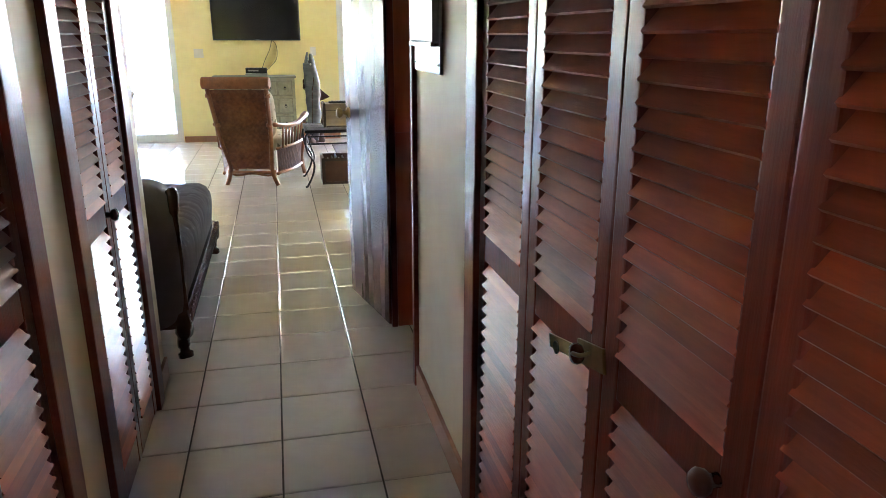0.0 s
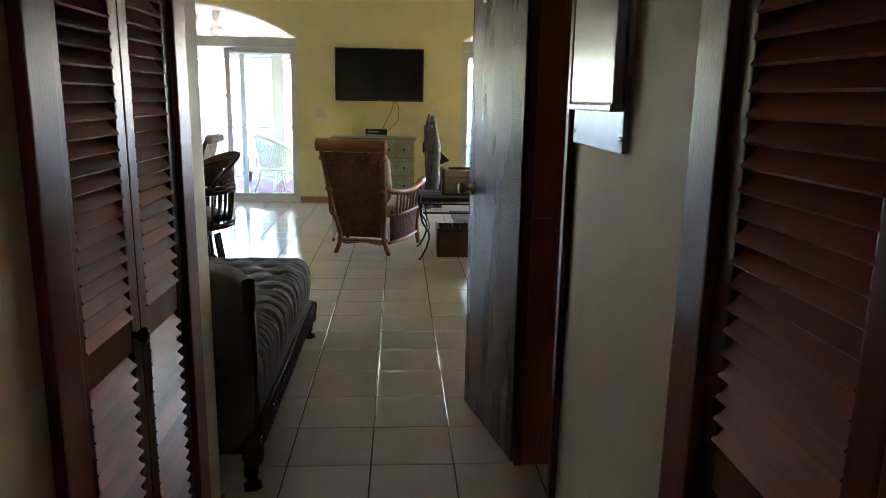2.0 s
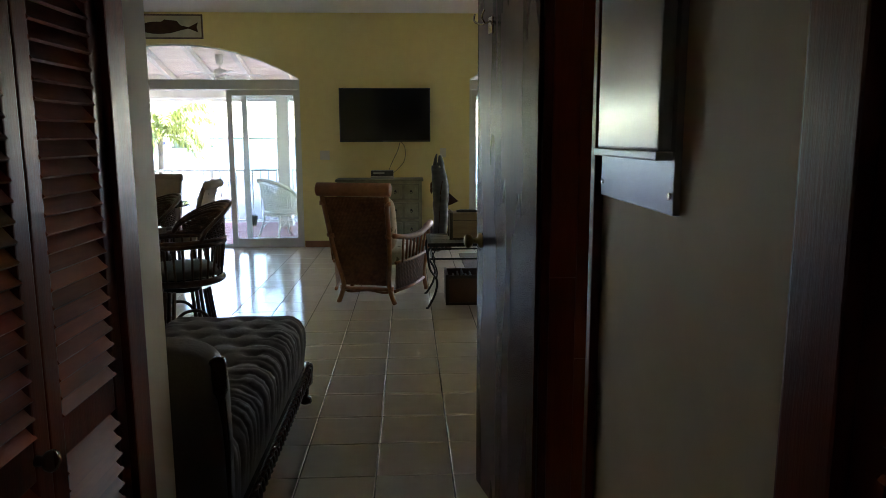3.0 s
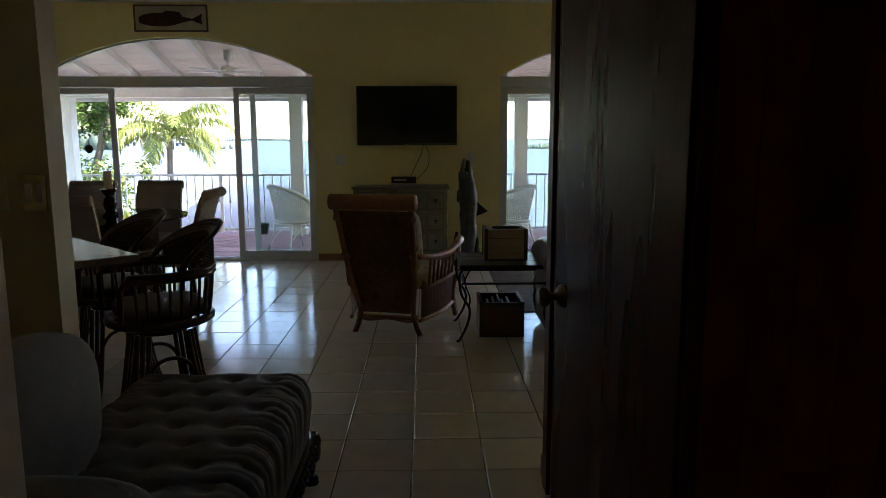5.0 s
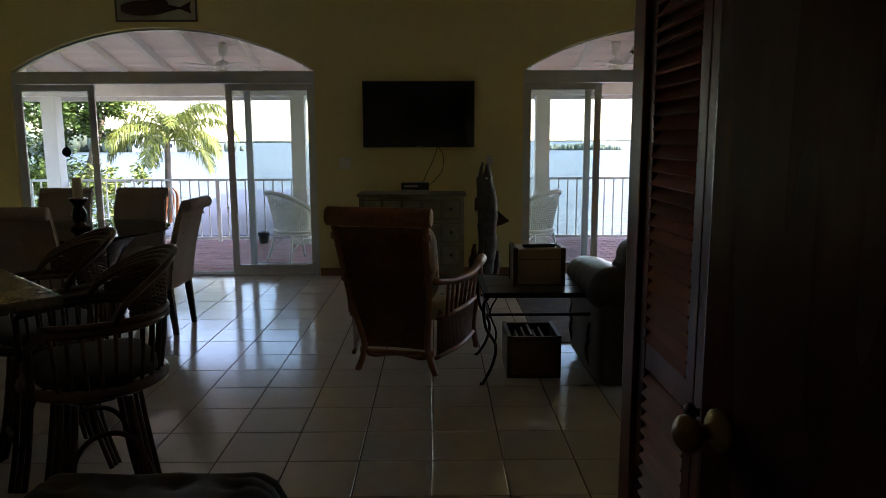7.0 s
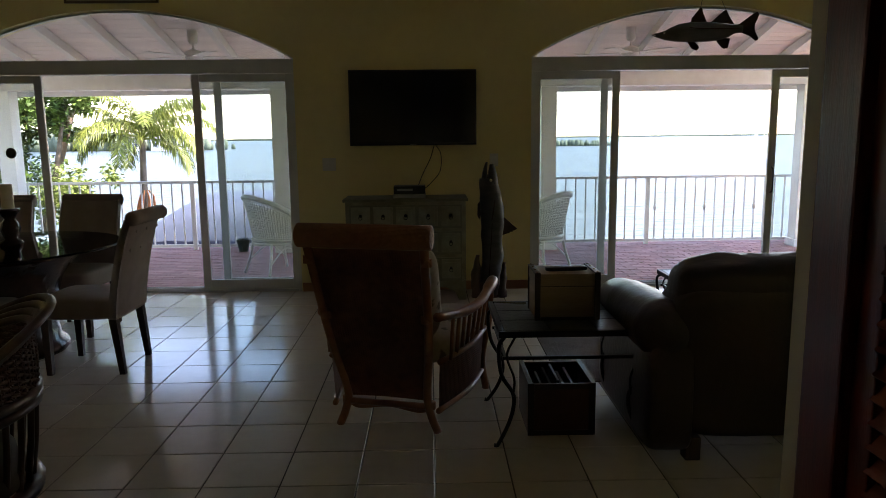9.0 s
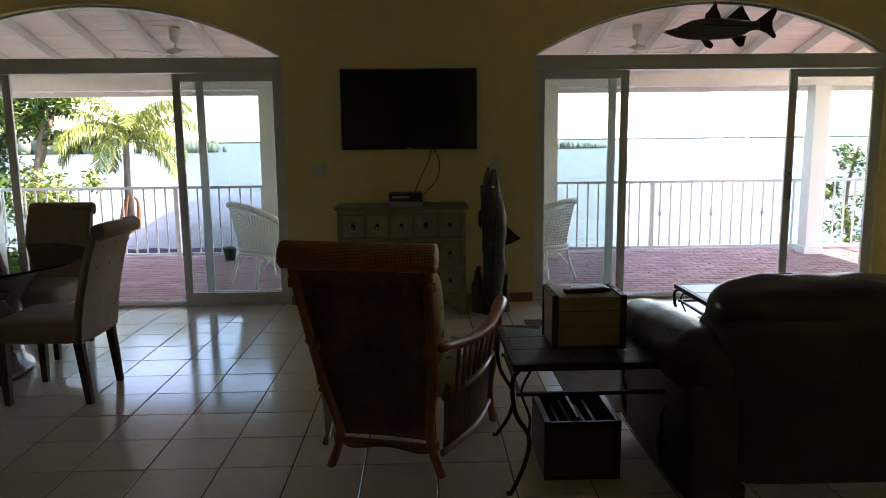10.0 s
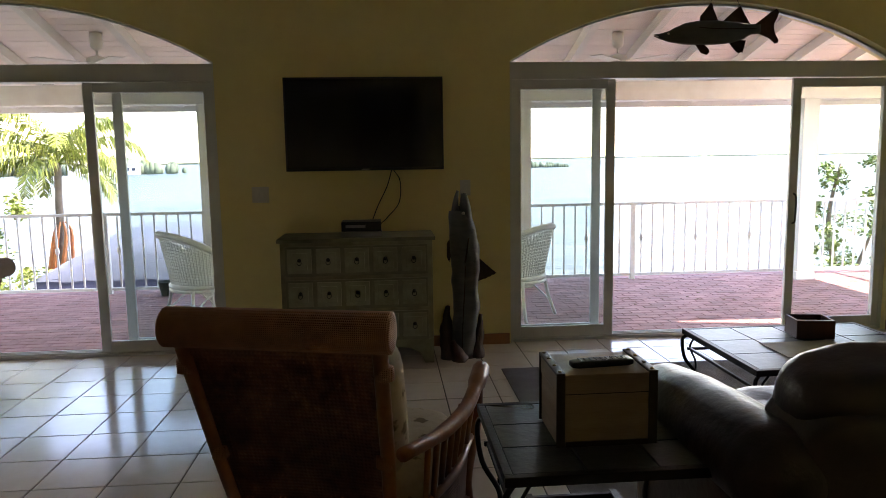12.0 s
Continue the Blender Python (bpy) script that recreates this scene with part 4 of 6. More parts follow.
part("eye", lathe(bmesh.new(), [(0.008, -0.016), (0.008, 0.016)], n=10), M_WHITEP, hf).matrix_local = pose(0.11, 0, 0.008, 90, 0, 0)
# plaque over the arch
pl = thing("fish_plaque", pose(-2.85, W - 0.002, 2.68), "cream wooden plaque with a painted dark fish above the arch", "picture")
part("board", B(-0.42, 0.42, -0.022, 0, 0, 0.30, bev=0.004), M_PLAQUE, pl)
bm = bmesh.new()
for b in ((-0.42, 0.42, -0.030, -0.022, 0, 0.018), (-0.42, 0.42, -0.030, -0.022, 0.282, 0.30), (-0.42, -0.402, -0.030, -0.022, 0.018, 0.282), (0.402, 0.42, -0.030, -0.022, 0.018, 0.282)):
    box(bm, *b)
part("border", bm, M_DRIFT, pl)
bm = fish_body(0.62, 0.15, 0.012)
bmesh.ops.transform(bm, matrix=Matrix.Translation((-0.36, -0.026, 0.135)), verts=bm.verts)
part("painted_fish", bm, M_CARVED, pl, "", True)
bm = prism(bmesh.new(), [(0.22, 0.13), (0.26, 0.15), (0.36, 0.20), (0.345, 0.14), (0.36, 0.08), (0.26, 0.12)], -0.03, -0.022)
part("painted_tail", bm, M_CARVED, pl)
bm = prism(bmesh.new(), [(-0.12, 0.19), (-0.05, 0.235), (0.1, 0.22), (0.14, 0.17)], -0.03, -0.022)
part("painted_fin", bm, M_CARVED, pl)

# ---- rattan armchair ----
arm = thing("rattan_armchair", pose(-0.245, 9.45, 0, 0, 0, -15), "honey-brown rattan armchair with a rolled woven back and floral cushions", "armchair")
HWT, HWB = 0.283, 0.21   # half widths of the back at top and foot
def back_y(z): return 0.07 - 0.29 * (z - 0.12) / 0.83
bm = bmesh.new()
nx, nz = 12, 14
grid = [[bm.verts.new(((HWB + (HWT - HWB) * j / nz - 0.012) * (2 * i / nx - 1), back_y(0.16 + 0.80 * j / nz) + 0.015 * math.cos(math.pi * (i / nx - 0.5)), 0.16 + 0.80 * j / nz)) for i in range(nx + 1)] for j in range(nz + 1)]
for j in range(nz):
    for i in range(nx):
        bm.faces.new((grid[j][i], grid[j][i + 1], grid[j + 1][i + 1], grid[j + 1][i]))
bmesh.ops.solidify(bm, geom=bm.faces[:], thickness=0.014)
part("back_panel", bm, M_SEAG, arm, "dark woven seagrass back panel", True)
bm = tube(bmesh.new(), [(-HWT - 0.035, back_y(0.955) - 0.015, 1.022), (-HWT - 0.03, back_y(0.955) - 0.015, 1.022), (HWT + 0.03, back_y(0.955) - 0.015, 1.022), (HWT + 0.035, back_y(0.955) - 0.015, 1.022)], [0.040, 0.056, 0.056, 0.040], 18)
part("head_roll", bm, M_WEAVE, arm, "tightly woven rolled top rail", True)
for s in (-1, 1):
    bm = tube(bmesh.new(), curve([(s * (HWT - 0.005), back_y(0.965), 0.965), (s * (HWB + 0.04), back_y(0.5), 0.5), (s * HWB, back_y(0.2), 0.2), (s * (HWB + 0.015), back_y(0.1) - 0.025, 0.09), (s * (HWB + 0.05), back_y(0) - 0.06, 0.0)], 5), 0.021, 10)
    tube(bm, curve([(s * (HWT - 0.035), back_y(0.9) + 0.02, 0.9), (s * (HWB + 0.015), back_y(0.5) + 0.02, 0.5), (s * (HWB - 0.02), back_y(0.2) + 0.02, 0.2)], 5), 0.013, 8)
    part("back_post", bm, M_RATTAN, arm, "", True)
    for z in (0.905, 0.135, 0.62):
        part("binding", tube(bmesh.new(), [(s * (HWT - 0.0 if z > 0.8 else HWB + 0.01 + 0.03 * (z > 0.4)), back_y(z), z - 0.018), (s * (HWT if z > 0.8 else HWB + 0.01 + 0.03 * (z > 0.4)), back_y(z), z + 0.018)], 0.026, 10), M_WEAVE, arm, "", True)
    # arm: a broad flat paddle sweeping forwards
    bm = tube(bmesh.new(), curve([(s * 0.29, -0.06, 0.62), (s * 0.355, 0.2, 0.585), (s * 0.40, 0.42, 0.59), (s * 0.415, 0.60, 0.625), (s * 0.415, 0.76, 0.645)], 6), [0.022] * 6 + [0.026] * 12 + [0.034] * 6 + [0.02], 10)
    part("arm_rest", bm, M_RATTAN, arm, "", True)
    bm = tube(bmesh.new(), curve([(s * 0.41, 0.68, 0.63), (s * 0.395, 0.72, 0.42), (s * 0.36, 0.69, 0.2), (s * 0.375, 0.73, 0.0)], 6), 0.021, 10)
    part("front_leg", bm, M_RATTAN, arm, "", True)
    for k in range(7):
        yy = 0.08 + k * 0.085
        part("arm_spindle", tube(bmesh.new(), [(s * (0.335 + 0.075 * (k / 6)), yy, 0.585 + 0.005 * k), (s * (0.32 + 0.05 * (k / 6)), yy + 0.01, 0.37)], 0.010, 8), M_RATTAN, arm, "", True)
    bm = bmesh.new()
    g0 = [bm.verts.new((s * (0.27 + 0.085 * i / 8 + 0.035 * math.sin(math.pi * i / 8)), 0.03 + 0.66 * i / 8, 0.13)) for i in range(9)]
    g1 = [bm.verts.new((s * (0.28 + 0.09 * i / 8 + 0.04 * math.sin(math.pi * i / 8)), 0.02 + 0.67 * i / 8, 0.37)) for i in range(9)]
    for i in range(8):
        bm.faces.new((g0[i], g0[i + 1], g1[i + 1], g1[i]))
    bmesh.ops.solidify(bm, geom=bm.faces[:], thickness=0.014)
    part("side_panel", bm, M_SEAG, arm, "woven side panel below the arm", True)
    bm = tube(bmesh.new(), curve([(s * 0.28, 0.02, 0.375), (s * 0.365, 0.35, 0.375), (s * 0.375, 0.70, 0.375)], 6), 0.015, 8)
    tube(bm, curve([(s * 0.27, 0.02, 0.125), (s * 0.35, 0.35, 0.125), (s * 0.36, 0.70, 0.125)], 6), 0.015, 8)
    part("side_rail", bm, M_RATTAN, arm, "", True)
bm = tube(bmesh.new(), [(-HWB, back_y(0.13) - 0.01, 0.13), (HWB, back_y(0.13) - 0.01, 0.13)], 0.017, 10)
tube(bm, curve([(-HWB, back_y(0.1), 0.11), (-0.15, back_y(0.1), 0.095), (0, back_y(0.1), 0.115), (0.15, back_y(0.1), 0.095), (HWB, back_y(0.1), 0.11)], 5), 0.011, 8)
part("bottom_rail", bm, M_RATTAN, arm, "", True)
part("front_rail", tube(bmesh.new(), [(-0.37, 0.70, 0.33), (0.37, 0.70, 0.33)], 0.018, 8), M_RATTAN, arm, "", True)
bm = soft_box(0.64, 0.70, 0.16, 5)
bmesh.ops.transform(bm, matrix=Matrix.Translation((0, 0.40, 0.41)), verts=bm.verts)
part("seat_cushion", bm, M_FLORAL, arm, "beige floral seat cushion", True)
bm = soft_box(0.52, 0.14, 0.50, 5)
bmesh.ops.transform(bm, matrix=pose(0, 0.10, 0.70, 13, 0, 0), verts=bm.verts)
part("back_cushion", bm, M_FLORAL, arm, "beige floral back cushion", True)

# ---- wrought-iron end table with a box and a magazine holder ----
def iron_table(name, at, w, d, h, nxt, nyt, tile_m, label, curl=True, rz=0):
    t = thing(name, pose(*at, 0, 0, rz), label, "table")
    bm = bmesh.new()
    for b in ((-w / 2, w / 2, -d / 2, -d / 2 + 0.025), (-w / 2, w / 2, d / 2 - 0.025, d / 2), (-w / 2, -w / 2 + 0.025, -d / 2 + 0.025, d / 2 - 0.025), (w / 2 - 0.025, w / 2, -d / 2 + 0.025, d / 2 - 0.025)):
        box(bm, *b, h - 0.03, h, bev=0.003)
    box(bm, -w / 2 + 0.025, w / 2 - 0.025, -d / 2 + 0.025, d / 2 - 0.025, h - 0.025, h - 0.012)
    part("top_frame", bm, M_IRON, t)
    tw, td = (w - 0.05) / nxt, (d - 0.05) / nyt
    for i in range(nxt):
        for j in range(nyt):
            x, y = -w / 2 + 0.025 + (i + 0.5) * tw, -d / 2 + 0.025 + (j + 0.5) * td
            part("tile", B(x - tw / 2 + 0.003, x + tw / 2 - 0.003, y - td / 2 + 0.003, y + td / 2 - 0.003, h - 0.012, h - 0.001, bev=0.002), tile_m, t)
    for sx in (-1, 1):
        for sy in (-1, 1):
            ax, ay = sx * (w / 2 - 0.03), sy * (d / 2 - 0.03)
            pts = [(ax, ay, h - 0.03), (ax + 0.03 * sx, ay + 0.02 * sy, h * 0.86), (ax + 0.015 * sx, ay + 0.01 * sy, h * 0.62), (ax - 0.045 * sx, ay - 0.02 * sy, h * 0.42), (ax - 0.03 * sx, ay - 0.015 * sy, h * 0.22), (ax + 0.03 * sx, ay + 0.015 * sy, 0.012), (ax + 0.05 * sx, ay + 0.02 * sy, 0.008)]
            bm = tube(bmesh.new(), curve(pts, 6), 0.010, 8)
            part("leg", bm, M_IRON, t, "", True)
            pts = [(ax - 0.05 * sx, ay, h - 0.03), (ax - 0.01 * sx, ay, h * 0.78), (ax - 0.045 * sx, ay, h * 0.58), (ax - 0.04 * sx, ay - 0.01 * sy, h * 0.42)]
            part("scroll", tube(bmesh.new(), curve(pts, 6), 0.006, 6), M_IRON, t, "", True)
    for sy in (-1, 1):
        part("stretcher", B(-w / 2 + 0.02, w / 2 - 0.02, sy * (d / 2 - 0.04) - 0.008, sy * (d / 2 - 0.04) + 0.008, h * 0.74, h * 0.74 + 0.016, bev=0.002), M_IRON, t)
    for sx in (-1, 1):
        part("side_stretcher", B(sx * (w / 2 - 0.035) - 0.007, sx * (w / 2 - 0.035) + 0.007, -d / 2 + 0.03, d / 2 - 0.03, h * 0.74 + 0.001, h * 0.74 + 0.015, bev=0.002), M_IRON, t)
    return t
iron_table("end_table", (0.655, 9.56, 0), 0.70, 0.62, 0.565, 3, 3, M_SLATE, "black wrought-iron end table with a dark slate tile top")
iron_table("coffee_table", (2.22, 10.86, 0), 1.06, 0.84, 0.46, 4, 3, M_CTILE, "black iron coffee table with a grey stone tile top")
cb = thing("storage_box", pose(0.657, 9.565, 0.566), "small beige storage box with dark leather trim on the end table", "box")
part("body", B(-0.152, 0.152, -0.12, 0.12, 0.0, 0.165, bev=0.003), M_BOX, cb)
part("lid", B(-0.154, 0.154, -0.122, 0.122, 0.168, 0.229, bev=0.004), M_BOX, cb)
# Solid dark strip set in the lid joint in place of its shade.
part("seam_shade", B(-0.151, 0.151, -0.119, 0.119, 0.1645, 0.1685), M_BOXT, cb, "dark strip standing for the shaded gap under the lid")
for s in (-1, 1):
    bm = bmesh.new()
    box(bm, s * 0.146 - 0.014, s * 0.146 + 0.014, -0.128, 0.128, 0.228, 0.237, bev=0.004)
    for sy in (-1, 1):
        box(bm, s * 0.146 - 0.014, s * 0.146 + 0.014, sy * 0.1235 - 0.004, sy * 0.1235 + 0.004, 0.0, 0.230, bev=0.003)
    part("edge_strap", bm, M_BOXT, cb, "dark leather edge strap")
    for yy in (-0.11, -0.04, 0.04, 0.11):
        part("stud", lathe(bmesh.new(), [(0.007, 0), (0.006, 0.003), (0.002, 0.005)], (s * 0.146, yy, 0.2365), n=10), M_BRASS, cb, "small dark brass stud", True)
for sy in (-1, 1):
    part("foot_trim", B(-0.131, 0.131, sy * 0.124 - 0.003, sy * 0.124 + 0.003, 0.0, 0.016), M_BOXT, cb)
rm = thing("remote_control", pose(0.665, 9.53, 0.796, 0, 0, 6), "black remote control lying on the storage box", "remote control")
bm = soft_box(0.21, 0.05, 0.022, 6)
bmesh.ops.transform(bm, matrix=Matrix.Translation((0, 0, 0.011)), verts=bm.verts)
part("case", bm, M_BLACK, rm, "", True)
for i in range(9):
    for j in range(3):
        part("button", B(-0.075 + i * 0.018, -0.063 + i * 0.018, -0.016 + j * 0.012, -0.008 + j * 0.012, 0.021, 0.0245), M_STEEL, rm)
mb = thing("magazine_box", pose(0.625, 9.56, 0), "open dark wooden magazine box with dark borders on the floor", "magazine box")
for nm, b in (("front_panel", (-0.163, 0.163, -0.18, -0.165, 0.012, 0.262)), ("back_panel", (-0.163, 0.163, 0.165, 0.18, 0.012, 0.262)), ("side_panel", (-0.163, -0.148, -0.165, 0.165, 0.012, 0.262)), ("side_panel", (0.148, 0.163, -0.165, 0.165, 0.012, 0.262)), ("bottom", (-0.163, 0.163, -0.18, 0.18, 0, 0.012))):
    part(nm, B(*b, bev=0.002), M_REDBOX, mb)
bm = bmesh.new()
for s in (-1, 1):
    box(bm, s * 0.15 - 0.016, s * 0.15 + 0.016, -0.184, -0.18, 0, 0.266, bev=0.0015)
    box(bm, s * 0.1535 - 0.012, s * 0.1535 + 0.012, -0.186, 0.184, 0.262, 0.268, bev=0.0015)
box(bm, -0.134, 0.134, -0.184, -0.18, 0.236, 0.264); box(bm, -0.134, 0.134, -0.184, -0.18, 0, 0.026)
part("border", bm, M_BOXT, mb)
for k in range(5):
    x = -0.10 + 0.045 * k
    mg = thing("magazine", pose(0.625 + x, 9.56, 0.014, 0, 4 - 2 * k, 0), "magazine standing upright in the wooden box", "magazine", "magazines in the box")
    part("page_block", B(-0.006, 0.006, -0.13, 0.13, 0, 0.21 + 0.02 * (k % 3)), (M_BLACK, M_CHAISE, M_BLACK, M_LEATHER, M_BLACK)[k], mg)

# ---- leather sofa ----
sofa = thing("leather_sofa", pose(1.0, 9.02, 0), "dark brown leather sofa with rolled arms and plump back", "sofa")
def cush(w, d, h, at, rx=0, power=4.5, wr=0.012):
    bm = soft_box(w, d, h, power, 40, 22)
    for v in bm.verts:
        v.co += Vector((0, 0, 1)) * (noise.noise(v.co * 9) * wr) + v.co.normalized() * noise.noise(v.co * 22) * wr * 0.5
    bmesh.ops.transform(bm, matrix=pose(*at, rx, 0, 0), verts=bm.verts)
    return bm
SW = 2.0
part("base", cush(SW - 0.16, 0.84, 0.34, (SW / 2, 0.49, 0.27), 0, 9, 0.004), M_LEATHER, sofa, "", True)
part("back", cush(SW - 0.08, 0.30, 0.70, (SW / 2, 0.14, 0.47), 5, 9, 0.006), M_LEATHER, sofa, "", True)
for i in range(2):
    part("back_cushion", cush(0.94, 0.32, 0.30, (0.53 + 0.93 * i, 0.14, 0.775), 6, 3.4), M_LEATHER, sofa, "plump rolled headrest cushion", True)
    part("seat_cushion", cush(0.80, 0.72, 0.19, (0.57 + 0.82 * i, 0.60, 0.475), 0, 5), M_LEATHER, sofa, "", True)
for s in (0, 1):
    x = 0.03 if s == 0 else SW - 0.03
    ROLL = [(0, 0.05), (0.04, 0.115), (0.12, 0.138), (0.6, 0.136), (0.88, 0.122), (0.96, 0.09), (1.0, 0.03)]
    bm = tube(bmesh.new(), [(x, -0.02 + 1.02 * i / 40, 0.605 - 0.06 * (i / 40) ** 2) for i in range(41)], [blend(ROLL, i / 40) + 0.003 * noise.noise(Vector((x, i * 0.16, 3.0))) for i in range(41)], 24)
    part("arm_roll", bm, M_LEATHER, sofa, "", True)
    part("arm_side", cush(0.21, 0.98, 0.56, (x + (0.015 if s == 0 else -0.015), 0.48, 0.33), 0, 9, 0.004), M_LEATHER, sofa, "", True)
    for yy in (0.09, 0.90):
        part("foot", B(x + 0.10 - 0.24 * s - 0.0, x + 0.17 - 0.24 * s, yy - 0.035, yy + 0.035, 0, 0.11, bev=0.01), M_DWOOD, sofa)

# wooden tray box on the coffee table
tb = thing("wooden_box", pose(2.31, 11.03, 0.461, 0, 0, -10), "small open wooden box on the coffee table", "box")
for nm, b in (("front_side", (-0.10, 0.10, -0.085, -0.073, 0, 0.10)), ("back_side", (-0.10, 0.10, 0.073, 0.085, 0, 0.10)), ("end_side", (-0.10, -0.088, -0.073, 0.073, 0, 0.10)), ("end_side", (0.088, 0.10, -0.073, 0.073, 0, 0.10)), ("bottom", (-0.088, 0.088, -0.073, 0.073, 0, 0.01))):
    part(nm, B(*b, bev=0.002), M_REDBOX, tb)
part("coaster_stack", B(-0.06, 0.06, -0.055, 0.055, 0.011, 0.075, bev=0.004), M_BOX, tb)
pm = part("placemat", B(1.95, 2.35, 10.62, 10.90, 0.461, 0.464), M_PLAQUE)
tagged(pm, "flat woven placemat lying on the coffee table", "placemat")
rg = part("rug", B(0.76, 3.3, 10.12, 12.1, 0.001, 0.010, bev=0.004), M_RUG)
tagged(rg, "flat brown patterned rug under the coffee table", "rug")

# ---- tufted chaise ----
ch = thing("chaise_longue", pose(-0.785, 5.40, 0), "grey-brown tufted velvet chaise longue with carved dark wooden trim", "chaise longue")
HW, CL = 0.37, 1.80
bm = bmesh.new()
prof = [(-HW, 0.22)] + [(-HW, 0.30 + 0.03 * k) for k in range(4)] + [(-HW + 0.02, 0.46), (-HW + 0.06, 0.495)] + [(-0.285 + 0.03 * k, 0.505) for k in range(20)] + [(HW - 0.06, 0.498), (HW - 0.025, 0.475), (HW - 0.005, 0.44), (HW, 0.40), (HW, 0.34), (HW - 0.004, 0.28), (HW - 0.01, 0.22)]
ny = 300
def pleat(v):
    """Gathered cloth: rounded folds with sharp valleys, two sizes."""
    return abs(math.sin(v * 24)) ** 0.6 - 0.6 + 0.35 * (abs(math.sin(v * 55 + 1)) ** 0.7 - 0.6)
rows = []
for j in range(ny + 1):
    yy = 0.14 + (CL - 0.14) * j / ny
    end = max(0.0, (yy - CL + 0.10) / 0.10)
    row = []
    for x, z in prof:
        dz = 0.0
        if z > 0.45:
            bx, by = x / 0.16, yy / 0.15
            d = min(math.hypot((bx - rx) * 0.16, (by - ry) * 0.15) for rx, ry in ((math.floor(bx) + a + (0.5 if (math.floor(by) + b) % 2 else 0), math.floor(by) + b) for a in (-1, 0, 1) for b in (0, 1)))
            dz = -0.024 * math.exp(-(d / 0.034) ** 2) + 0.012 * pleat(yy) * min(1, max(0, (abs(x) - 0.17) / 0.14))
        ox = 0.016 * pleat(yy + 0.05 * (0.5 - z)) * min(1, max(0, (z - 0.27) / 0.08)) if x > 0.3 else 0.0
        dz += 0.006 * noise.noise(Vector((x * 7, yy * 7, 0)))
        row.append(bm.verts.new((x * (1 - 0.05 * end ** 2) + ox, yy - 0.02 * end, z + dz - 0.05 * end ** 2 * (z > 0.4))))
    rows.append(row)
for a, b in zip(rows, rows[1:]):
    for k in range(len(prof) - 1):
        bm.faces.new((a[k], a[k + 1], b[k + 1], b[k]))
bm.faces.new(rows[0]); bm.faces.new(rows[-1][::-1])
part("tufted_seat", bm, M_CHAISE, ch, "deep-buttoned pleated velvet seat", True)
bm = soft_box(2 * HW + 0.02, 0.20, 0.70, 6, 36, 20)
bmesh.ops.transform(bm, matrix=Matrix.Translation((-0.005, 0.10, 0.488)), verts=bm.verts)
part("arm_end", bm, M_CHAISE, ch, "upholstered scrolled end", True)
bm = soft_box(0.24, 1.0, 0.52, 3.2, 32, 18)
bmesh.ops.transform(bm, matrix=Matrix.Translation((-HW + 0.11, 0.62, 0.66)), verts=bm.verts)
part("back_rest", bm, M_CHAISE, ch, "low rounded side back", True)
bm = tube(bmesh.new(), curve([(HW - 0.004, 0.05, 0.80), (HW + 0.006, 0.03, 0.765), (HW, 0.05, 0.66), (HW, 0.07, 0.5), (HW - 0.006, 0.08, 0.30), (HW, 0.08, 0.20)], 6), [0.012, 0.02, 0.026] + [0.023] * 8 + [0.017] * 12 + [0.022] * 8, 10)
part("carved_post", bm, M_CARVED, ch, "carved dark wooden scroll", True)
bm = bmesh.new()
box(bm, HW - 0.012, HW + 0.012, 0.06, CL - 0.02, 0.185, 0.225, bev=0.006)
for k in range(34):
    yy = 0.08 + k * 0.05
    tube(bm, curve([(HW + 0.012, yy - 0.022, 0.205), (HW + 0.026, yy, 0.225), (HW + 0.026, yy + 0.016, 0.185), (HW + 0.018, yy + 0.002, 0.165), (HW + 0.016, yy + 0.012, 0.145), (HW + 0.012, yy + 0.028, 0.155)], 4), 0.0085, 6)
part("carved_rail", bm, M_CARVED, ch, "carved scrolling skirt rail", True)
part("end_rail", B(-HW, HW - 0.012, CL - 0.03, CL - 0.005, 0.17, 0.225, bev=0.006), M_CARVED, ch)
part("frame", B(-HW + 0.01, HW - 0.013, 0.03, CL - 0.032, 0.15, 0.222), M_CARVED, ch)
for x in (-HW + 0.05, HW - 0.02):
    for yy, s in ((0.06, 1), (CL - 0.06, -1)):
        bm = tube(bmesh.new(), curve([(x, yy, 0.22), (x + 0.012, yy - 0.01 * s, 0.15), (x, yy, 0.07), (x + 0.004, yy - 0.006 * s, 0.03), (x + 0.008, yy - 0.012 * s, 0.0)], 5), [0.036] * 4 + [0.04] * 4 + [0.028] * 5 + [0.022] * 3 + [0.034] * 5, 10)
        part("cabriole_foot", bm, M_CARVED, ch, "", True)

